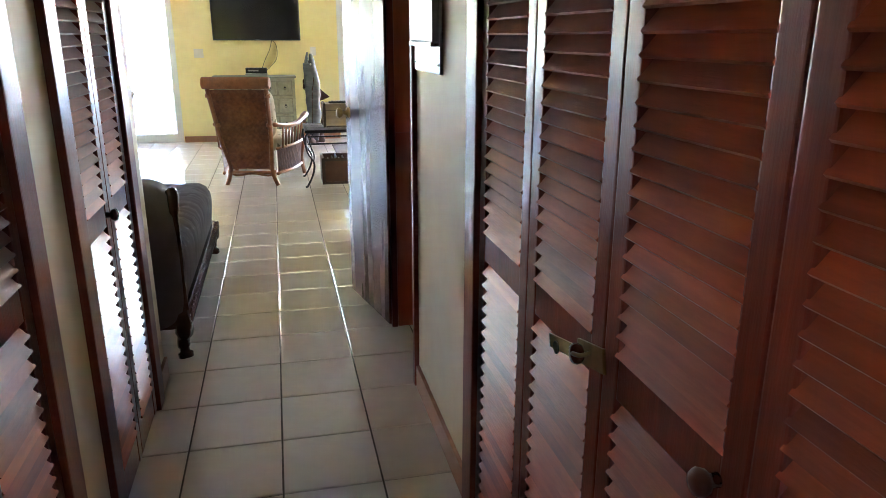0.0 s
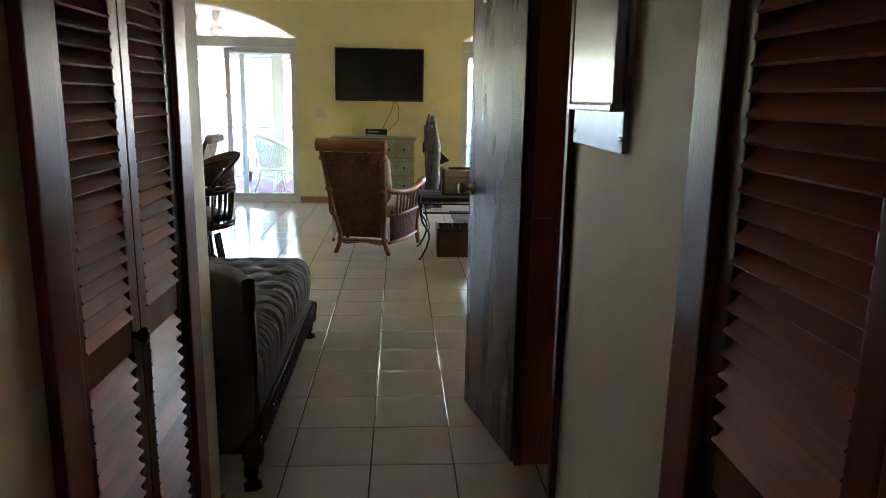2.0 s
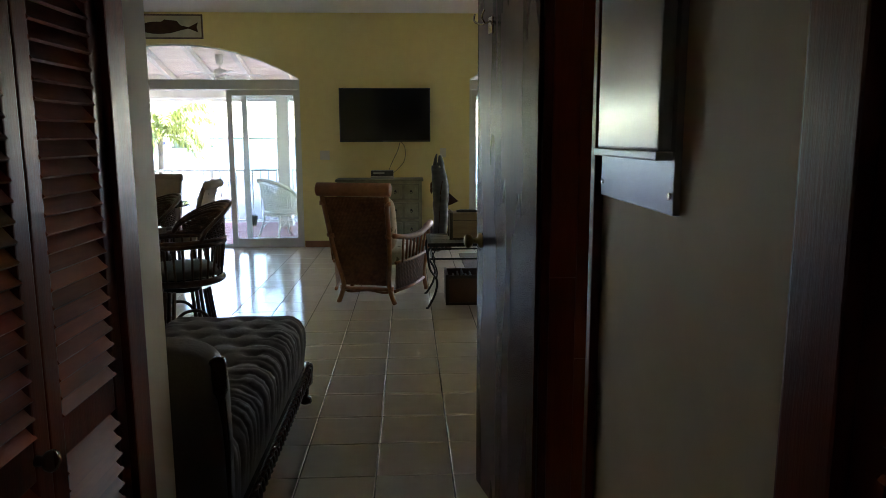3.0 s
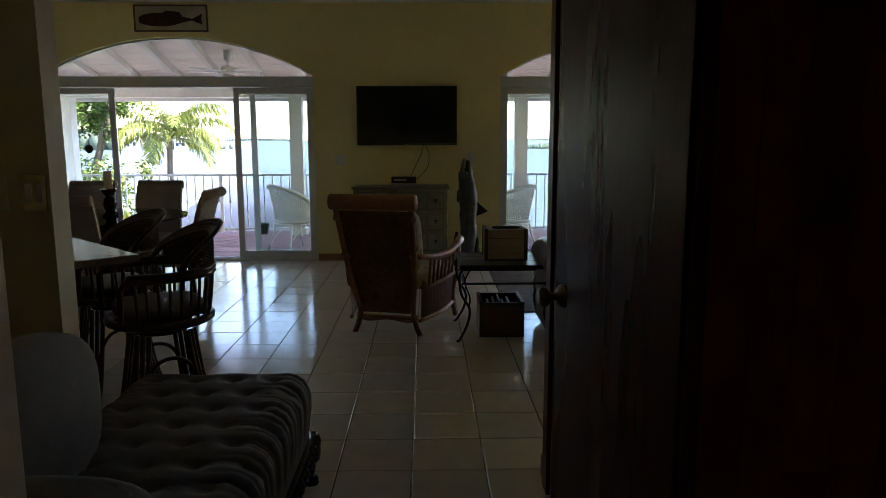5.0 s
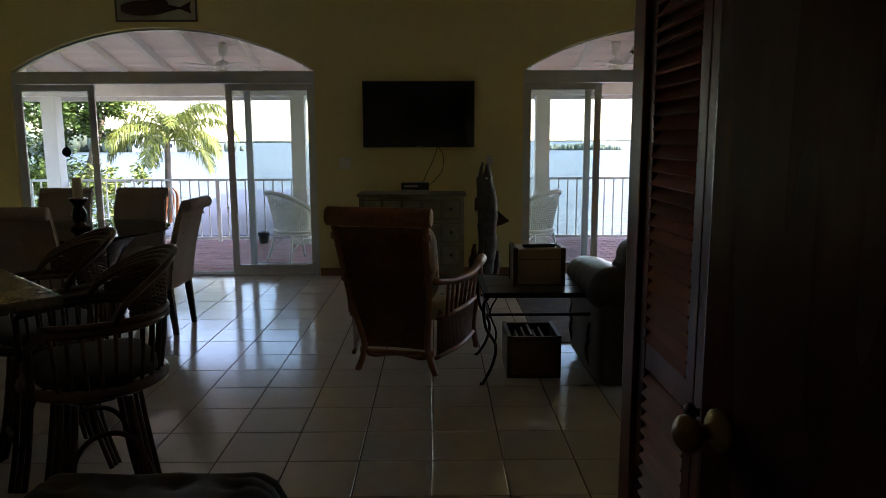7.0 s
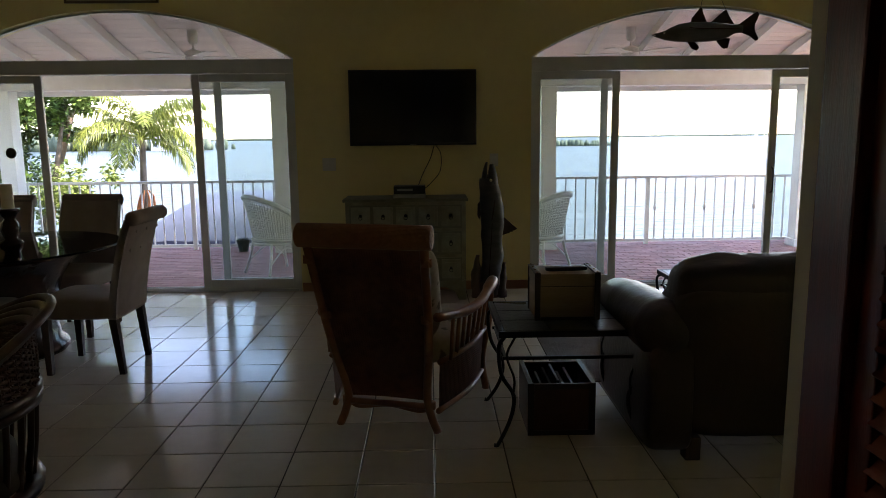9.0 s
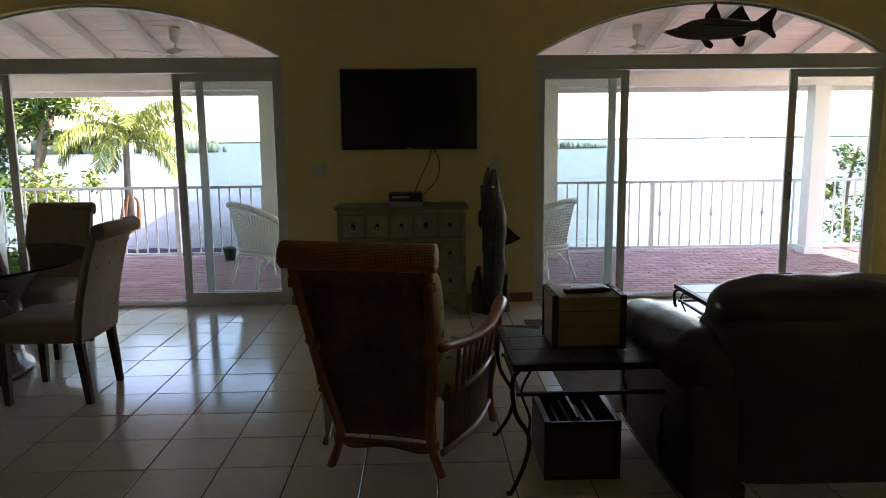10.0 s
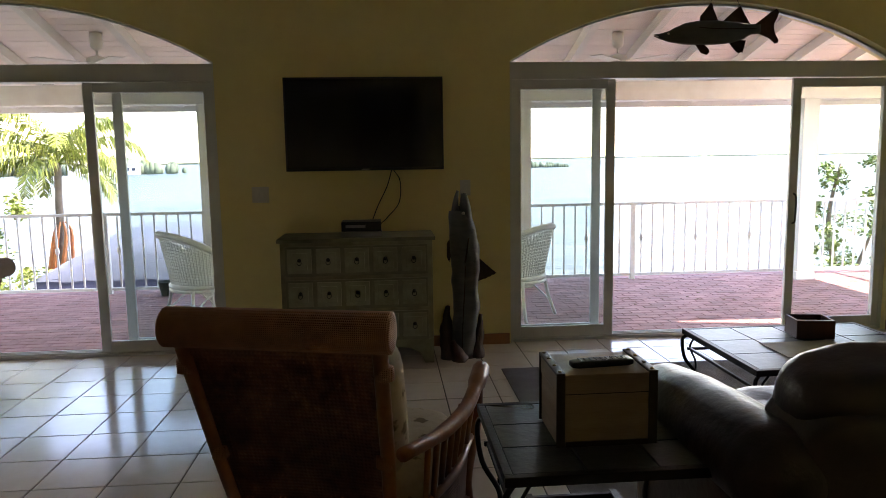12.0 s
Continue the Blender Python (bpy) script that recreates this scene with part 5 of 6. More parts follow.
# ---- bar counter and stools ----
ct = thing("bar_counter", pose(-1.285, 7.63, 0, 0, 0, 135), "angled kitchen bar with a polished granite top", "counter")
part("base", B(0.10, 1.95, 0.30, 0.74, 0.0, 0.885), M_DWOOD, ct)
part("worktop", B(0, 2.0, 0, 0.76, 0.886, 0.922, bev=0.008), M_GRANITE, ct, "polished granite worktop")
def rattan_stool(at, rz):
    s = thing("rattan_counter_stool", pose(*at, 0, 0, rz), "dark rattan counter stool with hooped woven back, tucked under the bar", "stool", "rattan stools at the bar")
    SEAT, ARM, TOP = 0.60, 0.842, 1.048   # heights of the seat ring, the arms and the back
    def ring(a, r):
        return Vector((r * math.cos(a), -r * 0.95 * math.sin(a), 0))
    # arms: two poles bent round from one front post to the other
    for k in range(2):
        pts = [(0.225, 0.225, SEAT + 0.03), (0.255, 0.225, ARM - 0.05)] + [ring(radians(-42 + 264 * i / 34), 0.272) + Vector((0, 0, ARM - 0.024 * k + 0.006 * math.sin(i * math.pi / 34))) for i in range(35)] + [(-0.255, 0.225, ARM - 0.05), (-0.225, 0.225, SEAT + 0.03)]
        part("arm_pole", tube(bmesh.new(), pts, 0.0135, 8), M_DARKRATTAN, s, "bent rattan arm pole", True)
    # back: nested hoops rising from the arms, filled with weave
    def hoop(k, n=24):
        out = []
        for i in range(n + 1):
            f = i / n
            a = radians(8 + 2.5 * k + (164 - 5 * k) * f)
            z = ARM + 0.004 + (TOP - ARM - 0.017 * k) * math.sin(math.pi * f) ** 0.6
            out.append(ring(a, 0.276 - 0.005 * k) + Vector((0, -0.045 * math.sin(math.pi * f) + 0.011 * k, z)))
        return out
    for k in range(4):
        part("hoop", tube(bmesh.new(), hoop(k), 0.0115, 8), M_DARKRATTAN, s, "bent rattan pole", True)
    bm = tube(bmesh.new(), [(0.245 * math.cos(a), 0.237 * math.sin(a), SEAT) for a in [2 * math.pi * i / 28 for i in range(29)]], 0.021, 8)
    part("seat_ring", bm, M_DARKRATTAN, s, "", True)
    for i in range(23):
        a = radians(-38 + 256 * i / 22)
        part("spindle", tube(bmesh.new(), [ring(a, 0.24) + Vector((0, 0, SEAT)), ring(a, 0.258) + Vector((0, 0, SEAT + 0.12)), ring(a, 0.268) + Vector((0, 0, ARM - 0.01))], 0.008, 6), M_DARKRATTAN, s, "", True)
    bm = bmesh.new()
    top = hoop(3, 28)
    def foot_of(p):
        return ring(math.atan2(-p.y / 0.95, p.x), 0.27) + Vector((0, 0, ARM))
    for i in range(1, 28):   # upright stakes
        p_, foot = top[i], foot_of(top[i])
        tube(bm, [foot, foot.lerp(p_, 0.5) + Vector((0, -0.005, 0)), p_], 0.0045, 5)
    for j in range(19):      # weavers, over and under the stakes
        row, z = [], ARM + 0.006 + (TOP - ARM - 0.05) * (j + 0.7) / 20
        for i in range(2, 27):
            p_, foot = top[i], foot_of(top[i])
            if z < p_.z - 0.004:
                q = foot.lerp(p_, (z - ARM) / max(0.01, p_.z - ARM))
                row.append(q + Vector((q.x, q.y, 0)).normalized() * 0.0045 * (1 if (i + j) % 2 else -1))
        if len(row) > 3 and not 7 <= j <= 11:
            tube(bm, row, 0.0056, 5)
        elif len(row) > 12:
            m_ = len(row) // 2
            tube(bm, row[:m_ - 3], 0.0056, 5); tube(bm, row[m_ + 3:], 0.0056, 5)
    part("woven_back", bm, M_DARKWEAVE, s, "woven rattan back panel with a small open slot", True)
    bm = soft_box(0.43, 0.41, 0.075, 4)
    bmesh.ops.transform(bm, matrix=Matrix.Translation((0, 0, SEAT + 0.05)), verts=bm.verts)
    part("cushion", bm, M_CHAISE, s, "thin grey-brown fabric seat cushion", True)
    part("swivel", lathe(bmesh.new(), [(0.11, SEAT - 0.075), (0.11, SEAT - 0.06), (0.045, SEAT - 0.055), (0.045, SEAT - 0.02), (0.15, SEAT - 0.015), (0.15, SEAT)]), M_IRON, s, "", True)
    for sx in (-1, 1):
        for sy in (-1, 1):
            bm = bmesh.new()
            for k in range(3):
                o_ = (k - 1) * 0.021
                tube(bm, curve([(sx * 0.11 + o_, sy * 0.11 - o_ * sx * sy, SEAT - 0.06), (sx * 0.125 + o_, sy * 0.125 - o_ * sx * sy, 0.40), (sx * 0.155 + o_, sy * 0.155 - o_ * sx * sy, 0.18), (sx * 0.195 + o_, sy * 0.195 - o_ * sx * sy, 0.0)], 5), 0.012, 8)
            part("leg", bm, M_DARKRATTAN, s, "bundle of three rattan poles", True)
        part("leg_arch", tube(bmesh.new(), curve([(sx * 0.17, -0.17, 0.12), (sx * 0.155, -0.1, 0.36), (sx * 0.15, 0, 0.42), (sx * 0.155, 0.1, 0.36), (sx * 0.17, 0.17, 0.12)], 6), 0.010, 8), M_DARKRATTAN, s, "", True)
    for yy in (-0.165, 0.165):
        part("foot_rest", tube(bmesh.new(), [(-0.165, yy, 0.17), (0.165, yy, 0.17)], 0.012, 8), M_DARKRATTAN, s, "", True)
    return s
st1 = rattan_stool((-1.24, 7.72, 0), 124)
copy_thing(st1, pose(-1.71, 8.25, 0, 0, 0, 130))

# ---- dining set ----
def parsons_chair():
    c = thing("dining_chair", pose(-2.18, 10.62, 0, 0, 0, 90), "oatmeal upholstered dining chair with a scrolled back and dark legs", "chair", "dining chairs")
    bm = soft_box(0.47, 0.50, 0.15, 7, 40, 16)
    bmesh.ops.transform(bm, matrix=Matrix.Translation((0, 0.03, 0.425)), verts=bm.verts)
    part("seat", bm, M_LINEN, c, "", True)
    # back: a slab swept along a leaning line and curled at the top
    line = [(-0.20, 0.36), (-0.215, 0.50), (-0.245, 0.66), (-0.285, 0.82), (-0.32, 0.93), (-0.345, 0.985)]
    pts = curve([(0, a, b) for a, b in line], 5)
    bm = bmesh.new()
    fr, bk = [], []
    for p in pts:
        w = 0.232 + 0.008 * math.sin(p.z * 3)
        fr.append([bm.verts.new((w * s, p.y + 0.035 - 0.012 * abs(s) ** 4, p.z)) for s in (-1, -0.9, -0.5, 0, 0.5, 0.9, 1)])
        bk.append([bm.verts.new((w * s, p.y - 0.035 + 0.012 * abs(s) ** 4, p.z)) for s in (-1, -0.9, -0.5, 0, 0.5, 0.9, 1)])
    for A, sgn in ((fr, 1), (bk, -1)):
        for a, b in zip(A, A[1:]):
            for k in range(6):
                q = (a[k], a[k + 1], b[k + 1], b[k])
                bm.faces.new(q if sgn < 0 else q[::-1])
    for k in (0, 6):
        for i in range(len(pts) - 1):
            bm.faces.new((fr[i][k], fr[i + 1][k], bk[i + 1][k], bk[i][k]) if k == 0 else (fr[i][k], bk[i][k], bk[i + 1][k], fr[i + 1][k]))
    bm.faces.new(fr[-1] + bk[-1][::-1]); bm.faces.new(fr[0][::-1] + bk[0])
    part("backrest", bm, M_LINEN, c, "", True)
    part("back_scroll", tube(bmesh.new(), [(-0.238, -0.365, 0.985), (-0.23, -0.365, 0.985), (0.23, -0.365, 0.985), (0.238, -0.365, 0.985)], [0.03, 0.046, 0.046, 0.03], 16), M_LINEN, c, "rolled fabric top", True)
    for x in (-0.16, 0, 0.16):
        for z in (0.62, 0.78, 0.9):
            part("button", lathe(bmesh.new(), [(0.010, -0.003), (0.012, 0.0), (0.006, 0.005)], n=10), M_LINEN, c).matrix_local = pose(x, -0.20 - 0.27 * (z - 0.36) / 0.62 * 0.9 + 0.052, z, -75, 0, 0)
    for sx in (-1, 1):
        for sy in (-1, 1):
            b = bmesh.new()
            y0 = 0.23 if sy > 0 else -0.19
            vs = [b.verts.new((sx * 0.20 + dx * w, y0 + dy * w - (0.035 if sy < 0 else 0) * lean, z)) for z, w, lean in ((0.37, 0.024, 0), (0.0, 0.017, 1)) for dx, dy in ((-1, -1), (1, -1), (1, 1), (-1, 1))]
            for i in range(4):
                b.faces.new((vs[i], vs[(i + 1) % 4], vs[4 + (i + 1) % 4], vs[4 + i]))
            b.faces.new(vs[4:]); b.faces.new(vs[:4][::-1])
            part("leg", b, M_DWOOD, c)
    return c
dA = parsons_chair()
for x, y, rz in ((-2.76, 11.52, 178), (-3.42, 11.50, 184), (-2.80, 10.22, 3), (-3.40, 10.25, -3), (-3.95, 10.95, -88)):
    copy_thing(dA, pose(x, y, 0, 0, 0, rz))
tbl = thing("dining_table", pose(-2.98, 10.93, 0), "round glass dining table on a broad dark flaring pedestal", "table")
part("pedestal", lathe(bmesh.new(), [(0.38, 0), (0.40, 0.03), (0.39, 0.06), (0.35, 0.09), (0.335, 0.20), (0.345, 0.36), (0.38, 0.50), (0.44, 0.60), (0.52, 0.675), (0.545, 0.70), (0.545, 0.735)], n=32), M_CARVED, tbl, "", True)
part("tabletop", lathe(bmesh.new(), [(0.785, 0.736), (0.79, 0.739), (0.79, 0.748), (0.785, 0.751)], n=64), M_TABLEGLASS, tbl, "clear glass top")
cs = thing("candle_holder", pose(-2.90, 10.98, 0.752), "dark carved candle holder with a thick ivory candle", "candle holder")
part("stand", lathe(bmesh.new(), [(0.07, 0), (0.072, 0.02), (0.045, 0.04), (0.05, 0.07), (0.065, 0.11), (0.055, 0.15), (0.035, 0.18), (0.05, 0.21), (0.07, 0.235), (0.072, 0.25)], n=20), M_CARVED, cs, "", True)
part("candle", lathe(bmesh.new(), [(0.038, 0.25), (0.039, 0.26), (0.038, 0.41), (0.034, 0.418)], n=18), M_CANDLE, cs, "", True)

# ---- deck furniture ----
def wicker_chair():
    c = thing("wicker_chair", pose(-1.72, 13.95, DZ, 0, 0, -48), "white wicker armchair with a rounded flaring back on the deck", "chair", "white wicker chairs")
    bm = bmesh.new()
    def shell(a, h):
        """Point on the flaring shell: a round the back from arm to arm, h up."""
        r = 0.27 + 0.05 * h
        top = 0.40 + (0.24 + 0.235 * max(0.0, math.sin(a)) ** 0.7) * h
        return Vector((r * 1.05 * math.cos(a), 0.02 - r * math.sin(a) - 0.05 * h * max(0, math.sin(a)), top))
    angs = [radians(-35 + 250 * i / 50) for i in range(51)]
    for a in angs:
        tube(bm, [shell(a, h) for h in (0, 0.35, 0.7, 1.0)], 0.0065, 5)
    for k in range(16):
        tube(bm, [shell(a, 0.04 + k * 0.062) for a in angs], 0.0055, 5)
    for k in range(0, 49, 3):
        tube(bm, [shell(angs[k], 0.1), shell(angs[min(k + 4, 50)], 0.9)], 0.004, 5)
        tube(bm, [shell(angs[min(k + 4, 50)], 0.1), shell(angs[k], 0.9)], 0.004, 5)
    part("back_weave", bm, M_WHITEWICK, c, "open woven wicker back", True)
    rim = tube(bmesh.new(), [(0.29, 0.24, 0.42)] + [shell(a, 1.0) for a in angs] + [(-0.29, 0.24, 0.42)], 0.028, 10)
    part("rim", rim, M_WHITEWICK, c, "braided rim", True)
    part("seat", lathe(bmesh.new(), [(0.27, 0.37), (0.285, 0.385), (0.285, 0.405), (0.26, 0.415)], n=28), M_WHITEWICK, c, "", True)
    part("skirt", tube(bmesh.new(), [(0.27 * math.cos(a), 0.27 * math.sin(a), 0.355) for a in [2 * math.pi * i / 26 for i in range(27)]], 0.014, 8), M_WHITEWICK, c, "", True)
    for sx in (-1, 1):
        for sy in (-1, 1):
            part("leg", tube(bmesh.new(), curve([(sx * 0.2, sy * 0.19, 0.37), (sx * 0.225, sy * 0.215, 0.2), (sx * 0.27, sy * 0.27, 0.0)], 4), 0.016, 8), M_WHITEWICK, c, "", True)
        part("leg_brace", tube(bmesh.new(), curve([(sx * 0.24, -0.23, 0.14), (sx * 0.2, 0, 0.30), (sx * 0.24, 0.23, 0.14)], 6), 0.008, 6), M_WHITEWICK, c, "", True)
    return c
wk = wicker_chair()
copy_thing(wk, pose(1.20, 13.90, DZ, 0, 0, 48))
pot = thing("plant_pot", pose(-2.52, 15.52, DZ), "small dark green plastic bucket beside the railing", "pot")
part("bucket", lathe(bmesh.new(), [(0.06, 0), (0.062, 0.01), (0.085, 0.15), (0.09, 0.15), (0.09, 0.165), (0.08, 0.165), (0.06, 0.02)], n=20), mat("dark_green_plastic", (0.03, 0.06, 0.045), (0.02, 0.04, 0.03), 0.5, scale=10), pot, "", True)
def porch_fan(x, y):
    f = thing("ceiling_fan", pose(x, y, roof_z(y) - 0.11), "white ceiling fan hanging under the porch roof", "ceiling fan", "porch fans")
    part("canopy", lathe(bmesh.new(), [(0.018, -0.05), (0.045, -0.03), (0.055, 0.0), (0.055, 0.11)], n=18), M_TRIMW, f, "", True)
    part("downrod", tube(bmesh.new(), [(0, 0, -0.10), (0, 0, -0.04)], 0.012, 8), M_TRIMW, f)
    part("motor", lathe(bmesh.new(), [(0.04, -0.22), (0.085, -0.21), (0.10, -0.165), (0.085, -0.115), (0.03, -0.095)], n=20), M_TRIMW, f, "", True)
    part("light_bowl", lathe(bmesh.new(), [(0.01, -0.30), (0.05, -0.29), (0.075, -0.25), (0.075, -0.222)], n=18), M_WHITEP, f, "", True)
    for k in range(5):
        b = B(0.11, 0.60, -0.06, 0.06, -0.178, -0.170, bev=0.003)
        bmesh.ops.transform(b, matrix=Euler((0, 0, 2 * math.pi * k / 5 + 0.3)).to_matrix().to_4x4(), verts=b.verts)
        part("blade", b, M_TRIMW, f)
    return f
porch_fan(-2.65, 14.35)
porch_fan(2.30, 14.35)
M_LEAFDRY = mat("dry_fallen_leaf", (0.20, 0.12, 0.07), (0.12, 0.07, 0.04), 0.8, scale=20)
random.seed(21)
for k in range(12):
    lf = bmesh.new()
    lf.faces.new([lf.verts.new(v) for v in ((-0.03, 0, 0.004), (0, -0.014, 0.012), (0.035, 0, 0.006), (0, 0.014, 0.010))])
    o = part("fallen_leaf", lf, M_LEAFDRY)
    o.matrix_world = pose(random.uniform(1.8, 4.6), random.uniform(14.2, 15.6), DZ + 0.001, 0, 0, random.uniform(0, 360))
    tagged(o, "dry brown leaf lying on the brick deck", "leaf", "fallen leaves")

# ---- garden, dock, boat, far shore ----
M_PALM = mat("palm_frond_green", (0.20, 0.235, 0.045), (0.10, 0.14, 0.024), 0.45, scale=3, island=0.45, spec=0.3)
M_PALMDRY = mat("dry_palm_sheath", (0.45, 0.16, 0.05), (0.30, 0.11, 0.04), 0.7, scale=12)
M_TRUNK = mat("grey_bark", (0.19, 0.15, 0.11), (0.11, 0.085, 0.06), 0.85, scale=10, bump=0.5)
M_LEAF = mat("broadleaf_green", (0.10, 0.16, 0.03), (0.05, 0.09, 0.018), 0.45, scale=2, island=0.45, spec=0.35)
M_LEAF2 = mat("mangrove_leaf_green", (0.20, 0.26, 0.065), (0.11, 0.17, 0.04), 0.45, scale=2, island=0.4, spec=0.35)
# Far mangrove green is greyed in its colour to give distance haze.
M_FAR = mat("hazed_far_mangrove", (0.14, 0.175, 0.125), (0.095, 0.125, 0.09), 0.9, scale=0.5)
M_CONC = mat("pale_concrete", (0.55, 0.53, 0.48), (0.44, 0.42, 0.38), 0.8, scale=4, bump=0.2)
M_CANVAS = mat("blue_boat_canvas", (0.095, 0.118, 0.170), (0.075, 0.095, 0.140), 0.7, scale=5, bump=0.2)
M_NAVY = mat("navy_canvas_skirt", (0.02, 0.03, 0.08), (0.015, 0.02, 0.05), 0.6, scale=6)
M_GEL = mat("white_gelcoat", (0.80, 0.80, 0.79), (0.74, 0.74, 0.73), 0.25, scale=3)

def leaf_cloud(bm, centre, radius, n, size, rng, squash=0.8):
    for _ in range(n):
        d = Vector((rng.gauss(0, 1), rng.gauss(0, 1), rng.gauss(0, 1))).normalized() * radius * (0.35 + 0.65 * rng.random() ** 0.5)
        p = Vector(centre) + Vector((d.x, d.y, d.z * squash))
        a = Vector((rng.uniform(-1, 1), rng.uniform(-1, 1), rng.uniform(-0.7, 0.5))).normalized()
        b = a.cross(Vector((rng.uniform(-1, 1), rng.uniform(-1, 1), 1))).normalized()
        s = size * rng.uniform(0.6, 1.3)
        bm.faces.new([bm.verts.new(q) for q in (p, p + a * s * 0.5 + b * s * 0.3, p + a * s, p + a * s * 0.5 - b * s * 0.3)])

def tree(name, at, limbs, clouds, leaf, mleaf, label, seed, n=140):
    rng = random.Random(seed)
    t = thing(name, pose(*at), label, "tree")
    bm = bmesh.new()
    for pts, r0, r1 in limbs:
        P = curve(pts, 5)
        tube(bm, P, [r0 + (r1 - r0) * i / (len(P) - 1) for i in range(len(P))], 8)
    part("trunk", bm, M_TRUNK, t, "", True)
    bm = bmesh.new()
    for c, r in clouds:
        for _ in range(5):
            o_ = Vector((rng.uniform(-1, 1), rng.uniform(-1, 1), rng.uniform(-0.7, 0.7))) * r * 0.7
            leaf_cloud(bm, Vector(c) + o_, r * rng.uniform(0.3, 0.6), n // 5, leaf, rng)
    part("crown", bm, mleaf, t)
    return t
rng = random.Random(9)
cl = [((rng.uniform(-2.4, 0.5), rng.uniform(-1.0, 1.4), rng.uniform(1.2, 5.6)), rng.uniform(0.4, 0.75)) for _ in range(52)]
cl += [((rng.uniform(0.2, 1.15), rng.uniform(-0.5, 0.5), rng.uniform(3.7, 5.3)), rng.uniform(0.25, 0.42)) for _ in range(16)]
tree("seagrape_tree", (-6.9, 18.4, -2.0), [([(0, 0, -0.2), (0.1, 0, 1.2), (0.3, 0.2, 2.6), (0.7, 0.3, 4.0)], 0.16, 0.05), ([(0.1, 0, 1.4), (-0.6, 0.2, 2.6), (-1.3, 0.2, 4.2)], 0.10, 0.03), ([(0.3, 0.2, 2.4), (0.6, -0.2, 3.0), (0.8, 0, 4.4)], 0.08, 0.02)], cl, 0.095, M_LEAF, "broad-leaved tree with an airy crown beside the deck", 4, 420)
cl = [((rng.uniform(-1.6, 0.9), rng.uniform(-0.8, 0.8), rng.uniform(0.8, 2.9)), rng.uniform(0.35, 0.6)) for _ in range(22)]
cl += [((rng.uniform(0.6, 1.5), rng.uniform(-0.4, 0.4), rng.uniform(1.7, 2.9)), rng.uniform(0.25, 0.4)) for _ in range(7)]
tree("shore_bush", (-6.75, 17.7, -2.0), [([(0, 0, -0.2), (0.2, 0, 1.0), (0.5, 0.1, 2.2)], 0.09, 0.02), ([(0, 0, 0.3), (-0.6, 0.1, 1.4), (-0.9, 0, 2.4)], 0.07, 0.02)], cl, 0.085, M_LEAF2, "yellow-green bush growing by the water", 5, 280)
cl = [((0.35 * math.sin(k * 2.1) + rng.uniform(-0.25, 0.25), rng.uniform(-0.3, 0.3), 0.7 + k * 0.165), 0.40 - 0.012 * k) for k in range(17)]
tree("mangrove_shrub", (7.0, 17.9, -2.0), [([(0, 0, -0.2), (0.1, 0, 1.2), (-0.1, 0, 2.4), (0.05, 0, 3.3)], 0.07, 0.02), ([(0.05, 0, 0.8), (0.5, 0.1, 1.7), (0.7, 0, 2.4)], 0.05, 0.015)], cl, 0.085, M_LEAF2, "slim light-green mangrove shrub beyond the railing", 6, 150)
cl = [((0.35 * math.sin(k * 1.7) + rng.uniform(-0.25, 0.25), rng.uniform(-0.3, 0.3), 0.7 + k * 0.16), 0.38) for k in range(13)]
tree("mangrove_shrub", (8.1, 18.1, -2.0), [([(0, 0, -0.2), (0.1, 0, 1.2), (0.0, 0, 2.4)], 0.06, 0.02)], cl, 0.085, M_LEAF2, "light-green mangrove shrub beyond the railing", 7, 150)

palm = thing("palm_tree", pose(-5.27, 19.3, -2.0), "young coconut palm with arching yellow-green fronds", "tree")
bm = tube(bmesh.new(), curve([(0.05, 0, -0.3), (0.0, 0, 1.2), (-0.03, 0, 2.5), (0, 0, 3.5)], 8), [0.085 - 0.002 * (i % 3) - 0.0012 * i for i in range(25)], 10)
part("trunk", bm, M_TRUNK, palm, "", True)
rng = random.Random(31)
for k in range(17):
    az = 2.4 * k + rng.uniform(-0.25, 0.25)
    el = 0.15 + 1.15 * (k / 17) ** 0.9 + rng.uniform(-0.1, 0.1)
    L = rng.uniform(1.4, 1.75) * (0.82 if k < 5 else 1.0)
    d = Vector((math.cos(az), math.sin(az), 0))
    pts, p, e = [], Vector((0, 0, 3.48)), el
    for i in range(19):
        pts.append(p.copy())
        p = p + (d * math.cos(e) + Vector((0, 0, math.sin(e)))) * (L / 18)
        e -= 0.045 + (0.10 + 0.03 * (k % 3)) * (i / 18)
    bm = bmesh.new()
    tube(bm, pts, [0.017 - 0.0008 * i for i in range(19)], 5)
    side = d.cross(Vector((0, 0, 1)))
    for i in range(3, 19):
        t = (pts[min(i + 1, 18)] - pts[i - 1]).normalized()
        for f in (0, 0.2, 0.4, 0.6, 0.8):
            q = pts[i].lerp(pts[i - 1], f)
            for sd in (-1, 1):
                ll = 0.46 * math.sin(math.pi * min(0.95, (i + 2.5 - f) / 22)) ** 0.7 * rng.uniform(0.7, 1.15)
                way = (side * sd * rng.uniform(0.45, 0.85) + t * rng.uniform(0.5, 0.8) + Vector((0, 0, rng.uniform(-0.45, 0.1)))).normalized()
                mid = q + way * ll * 0.5
                tip = mid + (way * 0.45 + Vector((0, 0, -0.75 - 0.3 * rng.random()))).normalized() * ll * 0.55
                w = t * rng.uniform(0.009, 0.015)
                bm.faces.new([bm.verts.new(v) for v in (q - w * 0.6, mid - w, mid + w, q + w * 0.6)])
                bm.faces.new([bm.verts.new(v) for v in (mid - w, tip, mid + w)])
    part("frond", bm, M_PALM, palm)
